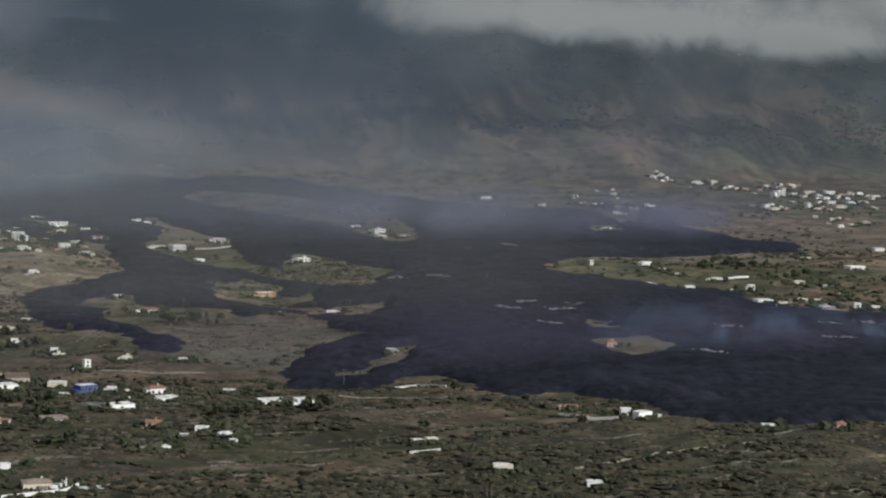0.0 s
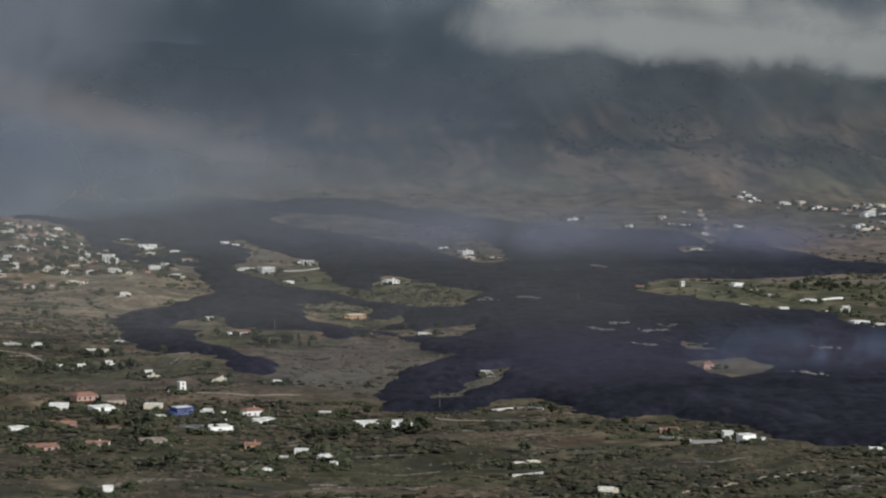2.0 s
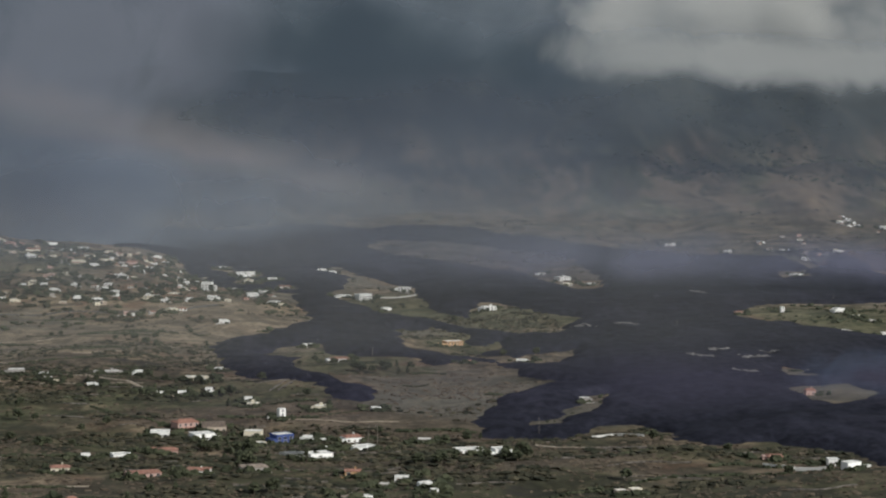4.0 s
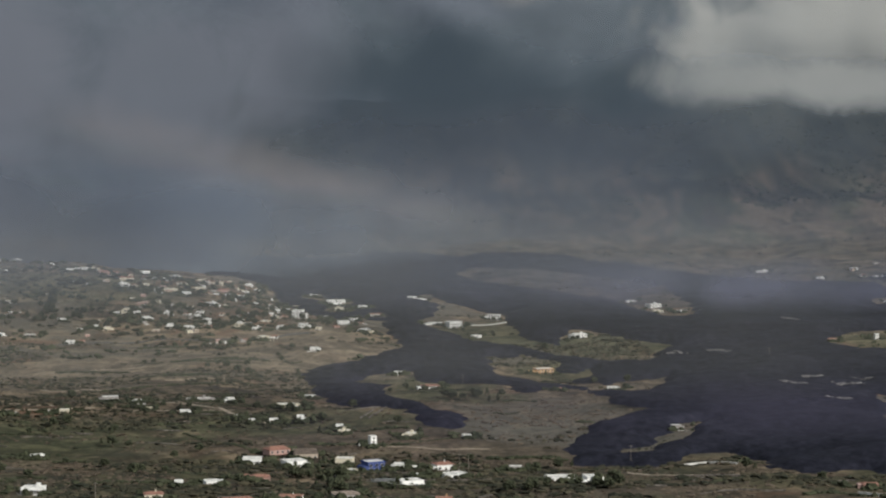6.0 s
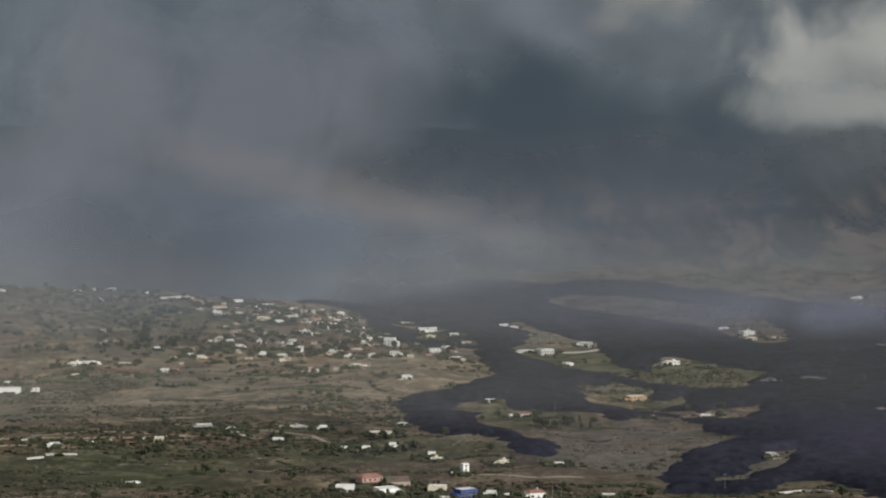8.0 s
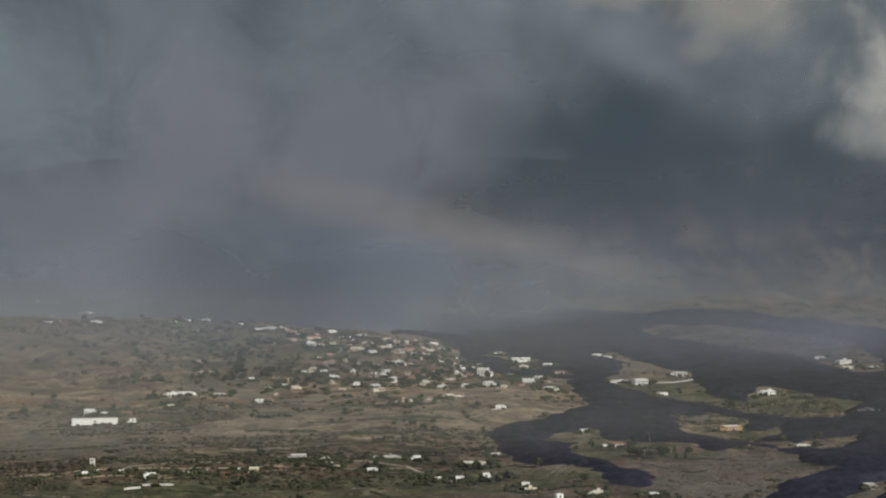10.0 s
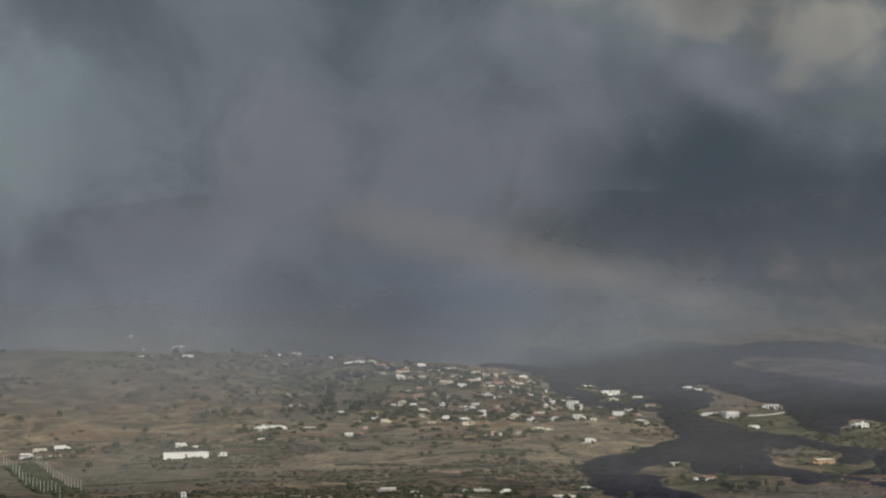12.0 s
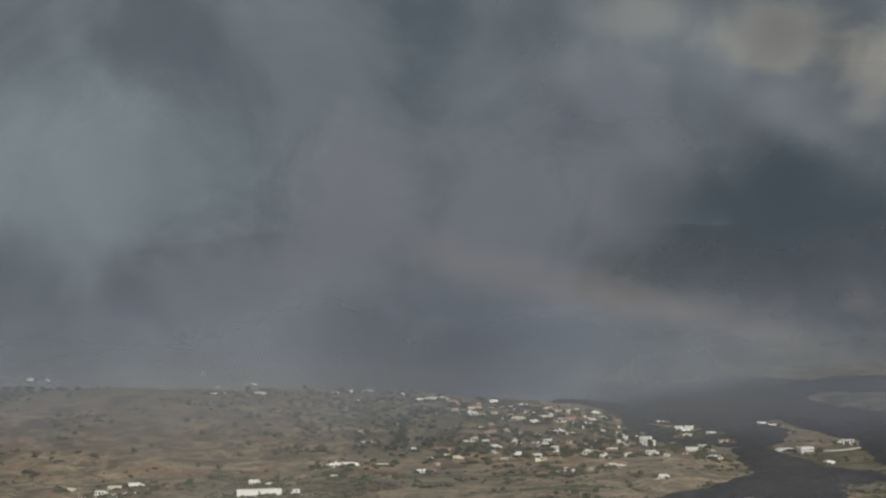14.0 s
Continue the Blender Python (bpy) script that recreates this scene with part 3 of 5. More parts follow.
VILLAGE_EAST = (
    (-108, 2312, 18.0, 3.5, "cream", "flat"),
    (-85, 2263, 10.1, 4.7, "white", "flat"),
    (-190, 2231, 13.3, 4.0, "white", "flat"),
    (-169, 2236, 21.4, 5.3, "pink", "tile"),
    (-139, 2121, 8.2, 3.2, "white", "flat"),
    (-101, 2143, 13.4, 5.8, "cream", "flat"),
    (-38, 2007, 12.0, 4.2, "white", "flat"),
    (-22, 2563, 16.8, 6.1, "white", "flat"),
    (-16, 2511, 12.0, 4.5, "cream", "flat"),
    (-10, 2316, 15.2, 6.2, "white", "flat"),
    (31, 2454, 14.7, 4.4, "white", "gable"),
    (15, 2270, 16.3, 4.1, "white", "flat"),
    (-54, 2647, 9.5, 4.7, "white", "flat"),
    (67, 2652, 15.8, 3.2, "white", "flat"),
    (82, 2625, 16.5, 3.9, "white", "flat"),
    (98, 2620, 13.3, 3.9, "white", "flat"),
    (74, 2760, 18.1, 2.6, "white", "flat"),
)
VILLAGE_SOUTH = (
    (-272, 2286, 10.2, 8.2, "cream", "flat"),
    (-259, 2288, 8.9, 4.1, "white", "flat"),
    (-243, 2262, 12.8, 5.4, "white", "flat"),
    (-342, 2246, 8.7, 4.0, "white", "flat"),
    (-314, 2203, 6.6, 3.3, "white", "flat"),
    (-282, 2207, 13.2, 4.6, "cream", "flat"),
    (-297, 2215, 7.9, 4.0, "white", "flat"),
    (-420, 2148, 16.0, 4.5, "white", "flat"),
    (-403, 2155, 20.0, 3.9, "white", "flat"),
    (-367, 2168, 13.0, 3.9, "grey", "flat"),
    (-314, 2131, 11.5, 3.8, "white", "flat"),
    (-407, 2085, 8.7, 3.1, "cream", "flat"),
    (-224, 2300, 11.0, 3.4, "white", "flat"),
    (-214, 2233, 9.3, 6.0, "white", "flat"),
    (-401, 2273, 15.6, 2.7, "white", "flat"),
    (-412, 2255, 9.4, 2.7, "grey", "flat"),
    (-186, 2295, 8.9, 4.1, "white", "flat"),
)
WAREHOUSE_PLAIN = (
    (-463, 1955, 50.8, 7.6, "white", "warehouse"),
    (-425, 1962, 9.4, 6.4, "white", "flat"),
    (-485, 2030, 14.0, 7.9, "white", "flat"),
    (-471, 2044, 8.6, 3.7, "white", "flat"),
    (-322, 1553, 11.1, 3.2, "white", "flat"),
    (-382, 1606, 4.3, 8.2, "white", "tower"),
    (-378, 1562, 4.7, 2.8, "white", "flat"),
    (-252, 1598, 5.7, 2.9, "white", "flat"),
    (-242, 1604, 8.6, 3.4, "cream", "flat"),
    (-216, 1687, 18.7, 4.0, "grey", "flat"),
    (-189, 1672, 8.0, 3.0, "white", "flat"),
    (-220, 1348, 5.2, 2.8, "white", "flat"),
    (-672, 1886, 9.0, 4.5, "white", "flat"),
    (-689, 2002, 16.7, 3.6, "cream", "flat"),
    (-644, 1981, 14.2, 6.5, "white", "flat"),
    (-637, 2007, 13.8, 5.4, "cream", "flat"),
    (-623, 1971, 10.6, 3.5, "white", "flat"),
    (-611, 1979, 11.8, 3.0, "white", "flat"),
    (-615, 2015, 18.1, 5.4, "white", "flat"),
)
FARM_SLOPE = (
    (-108, 1677, 9.5, 4.0, "white", "flat"),
    (-141, 1612, 10.1, 2.9, "white", "flat"),
    (-54, 1644, 20.6, 2.9, "cream", "flat"),
    (-37, 1713, 10.2, 2.6, "white", "flat"),
    (-41, 1564, 7.9, 5.6, "white", "flat"),
    (-64, 1565, 7.5, 2.8, "white", "flat"),
    (-9, 1506, 6.3, 4.5, "white", "flat"),
    (-130, 1689, 17.7, 3.0, "grey", "flat"),
    (-870, 3386, 25.3, 4.0, "white", "flat"),
    (-665, 2569, 20.7, 3.1, "white", "flat"),
    (-812, 3375, 26.2, 5.0, "white", "flat"),
    (-600, 2553, 13.7, 4.6, "white", "flat"),
    (-933, 3503, 8.4, 5.2, "white", "flat"),
    (-785, 2273, 6.8, 3.4, "white", "flat"),
    (-1263, 3468, 12.4, 5.2, "white", "flat"),
    (-1228, 3468, 10.4, 5.2, "white", "flat"),
)
VILLAGE_LANES = (
    (-260, 2316, 9.7, 2.8, "grey", "flat"),
    (-240, 2368, 9.9, 2.8, "cream", "flat"),
    (-223, 2352, 10.5, 2.8, "grey", "flat"),
    (-204, 2234, 6.7, 2.7, "white", "flat"),
    (-201, 2351, 10.5, 2.8, "cream", "flat"),
    (-185, 2321, 9.7, 3.5, "white", "flat"),
    (-174, 2285, 10.9, 3.4, "white", "flat"),
    (-158, 2381, 6.4, 3.6, "cream", "flat"),
    (-142, 2316, 9.7, 2.8, "grey", "flat"),
    (-137, 2296, 13.7, 2.7, "cream", "flat"),
    (-128, 2345, 10.5, 2.8, "grey", "flat"),
    (-110, 2464, 13.3, 2.9, "white", "flat"),
    (-97, 2373, 9.9, 2.8, "cream", "flat"),
    (-90, 2530, 8.3, 3.0, "white", "flat"),
    (-73, 2519, 11.3, 3.8, "cream", "flat"),
    (-57, 2569, 12.3, 3.1, "white", "flat"),
    (-34, 2419, 10.1, 2.9, "grey", "flat"),
    (3, 2370, 11.3, 3.5, "white", "flat"),
)
VILLAGE_UPPER = (
    (-203, 2568, 14.6, 3.1, "cream", "flat"),
    (-206, 2510, 10.5, 3.0, "white", "flat"),
    (-223, 2491, 14.9, 3.0, "cream", "flat"),
    (-161, 2554, 10.7, 3.8, "pink", "tile"),
    (-150, 2545, 10.6, 3.8, "cream", "flat"),
    (-129, 2573, 10.0, 3.1, "white", "flat"),
    (-119, 2630, 9.4, 3.1, "cream", "flat"),
    (-105, 2638, 9.5, 3.2, "white", "flat"),
    (-249, 2429, 10.9, 2.9, "grey", "flat"),
    (-272, 2369, 8.5, 2.8, "cream", "flat"),
    (-355, 2458, 11.8, 2.9, "white", "flat"),
    (-337, 2440, 8.7, 2.9, "grey", "flat"),
    (-385, 2377, 12.8, 2.6, "cream", "flat"),
    (-458, 2514, 9.0, 2.6, "white", "flat"),
    (-443, 2534, 9.1, 2.6, "white", "flat"),
    (-419, 2323, 8.3, 2.6, "cream", "flat"),
    (-486, 2617, 8.6, 2.6, "white", "flat"),
)
SLOPE_SHEDS = (
    (-182, 1648, 7.4, 2.6, "grey", "flat"),
    (-174, 1638, 5.9, 2.6, "cream", "flat"),
    (-143, 1687, 8.1, 2.6, "grey", "flat"),
    (-298, 1573, 3.3, 2.6, "white", "flat"),
    (-294, 1574, 3.3, 2.6, "white", "flat"),
    (-281, 1587, 4.3, 2.6, "white", "flat"),
    (-349, 1570, 5.2, 2.6, "cream", "flat"),
    (-370, 1567, 4.7, 2.6, "white", "flat"),
    (-94, 1580, 7.1, 2.6, "white", "flat"),
    (-82, 1567, 4.7, 2.6, "white", "flat"),
    (-48, 1620, 8.7, 2.6, "grey", "flat"),
    (-5, 1489, 9.8, 2.6, "cream", "flat"),
    (-225, 1347, 4.0, 2.6, "white", "flat"),
    (-14, 1229, 7.3, 2.6, "grey", "flat"),
    (0, 1276, 11.4, 2.6, "cream", "flat"),
)
STRIP_SHEDS = (
    (654, 2024, 9.1, 2.6, "cream", "flat"),
    (661, 1994, 8.9, 2.6, "grey", "flat"),
    (671, 1831, 10.9, 2.6, "cream", "flat"),
    (670, 1719, 12.8, 2.6, "white", "flat"),
    (738, 1767, 11.6, 2.6, "cream", "flat"),
    (783, 1820, 10.9, 2.6, "grey", "flat"),
    (897, 2202, 13.2, 2.6, "cream", "flat"),
    (769, 1702, 10.2, 3.1, "white", "flat"),
    (1173, 2969, 15.1, 3.5, "grey", "flat"),
    (1176, 2867, 13.7, 3.4, "cream", "flat"),
    (1278, 2972, 14.2, 4.4, "white", "flat"),
    (1309, 2991, 17.9, 3.6, "cream", "flat"),
    (1291, 2908, 13.9, 4.3, "grey", "flat"),
    (1364, 3139, 14.1, 4.7, "white", "flat"),
    (1363, 3099, 13.9, 4.6, "cream", "flat"),
    (1253, 3054, 11.9, 4.6, "white", "flat"),
    (1258, 3238, 11.6, 4.8, "cream", "flat"),
    (1169, 3139, 13.1, 3.8, "grey", "flat"),
)
LAVA_HOMES = (
    (-28, 2599, 12.4, 6.2, "white", "flat"),
    (-14, 2611, 12.5, 5.5, "white", "flat"),
    (1, 2390, 8.6, 3.6, "white", "flat"),
    (15, 2545, 12.2, 3.8, "white", "flat"),
    (24, 2255, 8.1, 4.0, "cream", "flat"),
    (-53, 2665, 9.6, 4.0, "white", "flat"),
    (424, 2398, 12.9, 3.6, "white", "flat"),
)
HAMLETS = (
    ("farmland", FOREGROUND_HAMLET),
    ("farmland", BLUE_HOUSE_HAMLET),
    ("farmland", ROADSIDE_FARM),
    ("lava islands", LAVA_ISLANDS),
    ("green strip", GREEN_STRIP),
    ("upper town", UPPER_TOWN_WEST),
    ("upper town", UPPER_TOWN_EAST),
    ("village", VILLAGE_WEST),
    ("village", VILLAGE_CENTRE),
    ("village", VILLAGE_EAST),
    ("village", VILLAGE_SOUTH),
    ("farmland", WAREHOUSE_PLAIN),
    ("farmland", FARM_SLOPE),
    ("village", VILLAGE_LANES),
    ("village", VILLAGE_UPPER),
    ("farmland", SLOPE_SHEDS),
    ("green strip", STRIP_SHEDS),
    ("lava islands", LAVA_HOMES),
)
ROADS = (
    ((-326, 2121), (-231, 2140), (-173, 2147), (-122, 2155), (-85, 2182), (-47, 2230)),
)
TRACKS = (
    ((250, 885), (268, 893), (292, 904), (318, 920), (342, 927), (380, 935)),
    ((182, 1231), (208, 1202), (228, 1189)),
    ((-166, 1675), (-113, 1639), (-80, 1565), (-61, 1559)),
    ((-450, 1586), (-397, 1590), (-350, 1595), (-304, 1607), (-257, 1613), (-222, 1644)),
)
GARDEN_WALLS = (
    ((-22, 842), (-8, 848), (5, 855), (12, 870)),
    ((16, 1190), (30, 1171)),
    ((293, 1073), (307, 1057)),
    ((305, 1049), (320, 1038)),
    ((338, 1036), (345, 1035)),
    ((686, 1966), (736, 1970)),
)
LONG_WALLS = (
    ((224, 1255), (241, 1260), (258, 1246)),
    ((181, 946), (198, 949)),
    ((13, 1171), (28, 1147)),
    ((-328, 1486), (-316, 1492)),
    ((-317, 1505), (-292, 1505)),
    ((6, 1389), (13, 1404)),
    ((138, 2352), (160, 2358), (196, 2384)),
)
DRIVES = (((13, 868), (18, 850)), ((18, 850), (24, 871)))
TRACK_WALLS = (
    ((8, 1548), (21, 1590), (33, 1626)),
    ((15, 1546), (28, 1588), (40, 1624)),
)
POLES = (
    (79, 1259, 14), (194, 1296, 15), (429, 1918, 12), (685, 2211, 12), (-619, 1946, 16), (-561, 1946, 9), (-526, 1941, 9),
    (-482, 2165, 18), (-559, 1835, 11), (-147, 1094, 10), (72, 1240, 14), (108, 1818, 9),
)
# groves: x, y, trees, reach
GROVES = (
    (-366, 2303, 9, 16), (-334, 2277, 12, 18), (-371, 2247, 7, 16), (-275, 2238, 8, 12), (-103, 2452, 7, 20), (-131, 2303, 7, 18),
    (-33, 1238, 7, 6), (-7, 1225, 6, 6), (36, 1777, 7, 7), (95, 1687, 8, 10), (125, 1681, 8, 9), (784, 2094, 10, 16), (760, 2120, 9, 14),
    (795, 1994, 7, 14), (711, 2041, 6, 14), (800, 2830, 16, 30), (1183, 2807, 10, 30), (1136, 3216, 6, 12), (154, 1123, 7, 9), (108, 1110, 6, 8), (-8, 1107, 6, 9),
)
LONE_TREES = [
    (-124, 1893), (-140, 1637), (-190, 1506), (-249, 1694), (-81, 1635), (-131, 1612), (-112, 1873), (-187, 1503), (204, 1031), (122, 1235),
    (141, 1271), (288, 1137), (292, 1015), (-661, 2235), (-744, 2341), (-671, 2198), (-650, 2362), (-850, 2489), (-615, 2302), (-297, 2275), (-367, 2281),
]
PALMS = ((195, 819, 9), (197.5, 821, 8), (5, 866, 6), (-4, 872, 6))


def ground_z(x, y):
    return float(land(x, y))


# ---- ground ----
def spread(stops):
    """Grid lines from (start, step) pairs up to the last start."""
    out = []
    for (a, step), (b, _) in zip(stops, stops[1:]):
        out += list(np.arange(a, b, step))
    return np.array(out + [stops[-1][0]])


def sheet(name, xs, ys, height, material, keep=None):
    gx, gy = np.meshgrid(xs, ys)
    z = height(gx, gy)
    verts = np.stack([gx, gy, z], -1).reshape(-1, 3)
    i = np.arange(len(xs) * len(ys)).reshape(len(ys), len(xs))
    quads = np.stack([i[:-1, :-1], i[:-1, 1:], i[1:, 1:], i[1:, :-1]], -1)
    if keep is not None:
        k = keep(gx, gy)
        quads = quads[k[:-1, :-1] | k[:-1, 1:] | k[1:, 1:] | k[1:, :-1]]
        used = np.unique(quads)
        back = np.full(len(verts), -1)
        back[used] = np.arange(len(used))
        verts, quads = verts[used], back[quads]
    return new(name, mesh_of(name, verts.tolist(), quads.reshape(-1, 4).tolist(), material, True))


xs = spread(((-5000, 300), (-1700, 40), (-1000, 8), (1300, 40), (2300, 300), (5000, 0)))
ys = spread(((-2000, 200), (600, 8), (3300, 14), (4600, 60), (4900, 0)))
tagged(sheet("ground", xs, ys, land, GROUND), "dry scrub-covered farmland rising to a dark volcanic mountain side", "ground", kind="structure")

# ---- lava ----
def inside(poly, x, y):
    """Signed distance to a closed outline, positive inside."""
    p = np.array(poly, float)
    best, odd = np.full(x.shape, 1e9), np.zeros(x.shape, bool)
    for (ax, ay), (bx, by) in zip(p, np.roll(p, -1, 0)):
        dx, dy = bx - ax, by - ay
        t = np.clip(((x - ax) * dx + (y - ay) * dy) / (dx * dx + dy * dy + 1e-9), 0, 1)
        best = np.minimum(best, np.hypot(x - ax - t * dx, y - ay - t * dy))
        cross = (ay > y) != (by > y)
        odd ^= cross & (x < (y - ay) / (dy if dy else 1e-9) * dx + ax)
    return np.where(odd, best, -best)


FLOWS = (WEST_FLOW, EAST_FLOW, UPPER_FLOW, TIP_FLOW)
ISLANDS = (ISLAND_RIDGE, ISLAND_ORANGE, ISLAND_WALL, ISLAND_STRIP, ISLAND_RED, ISLAND_BAR, ISLAND_SLIVER, ISLAND_HOUSE, ISLAND_POINT)

# houses left standing in pockets of the lava
POCKETS = [h[:2] for homes in (VILLAGE_EAST, LAVA_HOMES) for h in homes if -100 < h[0] < 60 and h[1] > 2380]


def lava_depth(x, y):
    x, y = np.asarray(x, float), np.asarray(y, float)
    d = np.maximum.reduce([inside(f, x, y) for f in FLOWS])
    for isle in ISLANDS:
        d = np.minimum(d, -inside(isle, x, y))
    for px, py in POCKETS:
        d = np.minimum(d, np.hypot(x - px, (y - py - 4) * 0.6) - 17)
    return d + 5.0 * rolls(x, y, 34, 4.4) + 4.0 * rolls(x, y, 17, 1.7) + 2.2 * rolls(x, y, 7, 0.2)


def lava_top(x, y):
    d = lava_depth(x, y)
    rough = 1.2 * rolls(x, y, 60, 5.1) + 0.5 * rolls(x, y, 21, 3.3) + 0.35 * rolls(x, y, 9, 1.2)
    lift = 6.0 * (1 - np.exp(-np.clip(d, 0, 200) / 12)) + rough * np.clip(d / 12, 0, 1)
    return land(x, y) + np.where(d > 0, lift, -1.5)


tagged(sheet("lava_flow", np.arange(-420, 1000, 5.0), np.arange(970, 3420, 5.0), lava_top, LAVA, lambda x, y: lava_depth(x, y) > -2),
       "fresh black clinker lava field with lobed edges and islands of older land", "lava field", kind="structure")


# ---- smoke and cloud ----
def times(k, first, *more):
    for q in more:
        first = k.math("MULTIPLY", first, q)
    return first


# smoke tones, with the light and shade of the billows put into the colour
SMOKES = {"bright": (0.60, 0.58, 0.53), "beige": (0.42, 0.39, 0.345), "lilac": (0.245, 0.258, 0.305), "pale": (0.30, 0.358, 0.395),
          "ash": (0.066, 0.090, 0.108), "pale_cloud": (0.43, 0.44, 0.435), "dusk": (0.108, 0.132, 0.178)}
# the cloud behind the mountain, its bright and dim parts set by colour
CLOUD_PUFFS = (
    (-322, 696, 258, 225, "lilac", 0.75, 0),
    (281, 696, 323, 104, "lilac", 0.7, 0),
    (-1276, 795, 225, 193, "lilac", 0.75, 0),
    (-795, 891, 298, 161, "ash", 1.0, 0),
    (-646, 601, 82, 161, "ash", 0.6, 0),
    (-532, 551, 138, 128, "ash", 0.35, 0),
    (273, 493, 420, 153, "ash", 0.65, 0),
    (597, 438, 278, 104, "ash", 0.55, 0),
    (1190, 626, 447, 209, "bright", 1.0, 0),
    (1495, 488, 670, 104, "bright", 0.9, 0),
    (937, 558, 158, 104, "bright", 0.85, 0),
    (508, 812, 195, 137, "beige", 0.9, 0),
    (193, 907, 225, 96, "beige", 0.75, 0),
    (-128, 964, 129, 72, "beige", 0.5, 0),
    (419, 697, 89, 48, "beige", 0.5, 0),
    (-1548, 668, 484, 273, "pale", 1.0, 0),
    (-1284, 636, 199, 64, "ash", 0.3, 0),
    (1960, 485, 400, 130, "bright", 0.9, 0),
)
# the smoke before the mountain; dusk and ash tint it for the shaded slope
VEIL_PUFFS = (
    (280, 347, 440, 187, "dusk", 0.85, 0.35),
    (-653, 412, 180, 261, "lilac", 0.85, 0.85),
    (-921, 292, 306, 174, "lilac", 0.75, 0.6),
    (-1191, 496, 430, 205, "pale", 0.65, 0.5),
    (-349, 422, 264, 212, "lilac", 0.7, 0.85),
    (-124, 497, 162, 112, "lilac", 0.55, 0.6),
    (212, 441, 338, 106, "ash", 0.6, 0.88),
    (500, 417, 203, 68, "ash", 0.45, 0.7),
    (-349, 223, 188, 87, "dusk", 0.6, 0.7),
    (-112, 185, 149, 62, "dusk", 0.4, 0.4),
    (744, 441, 182, 56, "pale_cloud", 0.85, 0.85),
    (921, 433, 226, 53, "pale_cloud", 0.9, 0.9),
    (1157, 423, 248, 56, "pale_cloud", 0.9, 0.9),
    (1438, 401, 275, 53, "pale_cloud", 0.9, 0.85),
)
# the smoke behind the village
LOW_PUFFS = (
    (-235, 177, 177, 73, "dusk", 0.85, 0.84),
    (-49, 152, 108, 44, "dusk", 0.6, 0.5),
    (-595, 210, 179, 64, "lilac", 0.6, 0.7),
)


def veil_cover(k, x, y, z):
    side = curve(k, x, ((-2200, 0.62), (-1100, 0.76), (-450, 0.80), (-120, 0.50), (60, 0.47), (480, 0.46), (760, 0.46), (1000, 0.46), (1400, 0.48), (2200, 0.50)))
    drift = k.ramp(k.noise(330, 6, 0.55, (0.8, 1, 1.0), 0.7), 0.32, 0.66, 0.88, 1.06)
    foot = k.ramp(k.math("ADD", z, k.math("MULTIPLY", k.noise(160, 4), 60.0)), 130, 260)
    low = k.math("SUBTRACT", 1.0, times(k, k.ramp(x, 100, 600), k.ramp(z, 200, 330, 1, 0), 0.55))
    return times(k, side, drift, foot, low, k.ramp(k.math("ADD", z, k.math("MULTIPLY", x, 0.3)), 560, 900, 1.0, 0.8))


def trail_cover(k, x, y, z):
    # a paler trail that sinks as it drifts along the mountain's foot
    line = k.math("MULTIPLY_ADD", x, -0.25)
    line.node.inputs[2].default_value = 212.0
    wave = k.math("MULTIPLY", k.math("SUBTRACT", k.noise(260, 6, 0.6, distort=0.6), 0.5), 110.0)
    off = k.math("ABSOLUTE", k.math("ADD", k.math("SUBTRACT", z, line), wave))
    return times(k, k.ramp(off, 0, 78, 1, 0), k.ramp(x, -640, -380), k.ramp(x, 120, 620, 1, 0), k.ramp(k.noise(150, 5, 0.55, (0.5, 1, 1)), 0.3, 0.62, 0.42, 1.0))


def fume_cover(k, x, y, z):
    blob = k.ramp(k.noise(170, 5, 0.58, (0.8, 1, 1.3), 0.7), 0.28, 0.62)
    rise = k.math("ADD", z, k.math("MULTIPLY", k.math("SUBTRACT", k.noise(90, 4), 0.5), 40.0))
    return times(k, blob, k.ramp(rise, 94, 124), k.ramp(rise, 122, 166, 1, 0), k.ramp(x, 60, 430), k.ramp(x, 760, 900, 1, 0))


def wisp_cover(k, x, y, z):
    blob = k.ramp(k.noise(38, 5, 0.6, (0.7, 1, 1.0), 0.9), 0.42, 0.66)
    return times(k, blob, k.ramp(z, 82, 98), k.ramp(z, 100, 124, 1, 0), k.ramp(x, 360, 450))


def haze_cover(side_points, foot, reach, top=600, fade=250, thin=0.75, size=260, tilt=0.0):
    def cover(k, x, y, z):
        up = k.math("SUBTRACT", z, k.ramp(x, 195, 455, 0.0, tilt, False))
        return times(k, curve(k, x, side_points), k.ramp(up, foot, foot + reach), k.ramp(z, top - fade, top, 1, 0), k.ramp(k.noise(size, 4, 0.5, (1, 1, 1.5)), 0.3, 0.7, thin, 1.0))
    return cover


def smoke_bank(name, x0, x1, z0, z1, y_of, billow, size, material, label, step):
    """A softly billowing front of smoke."""
    us, vs = np.arange(x0, x1 + step, step), np.arange(z0, z1 + step, step)
    gu, gv = np.meshgrid(us, vs)
    gy = y_of(gu) + billow * rolls(gu, gv, size, 0.9) + 0.12 * (gv - z0)
    verts = np.stack([gu, gy, gv], -1).reshape(-1, 3)
    i = np.arange(gu.size).reshape(gu.shape)
    quads = np.stack([i[:-1, :-1], i[:-1, 1:], i[1:, 1:], i[1:, :-1]], -1).reshape(-1, 4)
    ob = new(name, mesh_of(name, verts.tolist(), quads.tolist(), material, True))
    return tagged(ob, label, "smoke", kind="stuff")


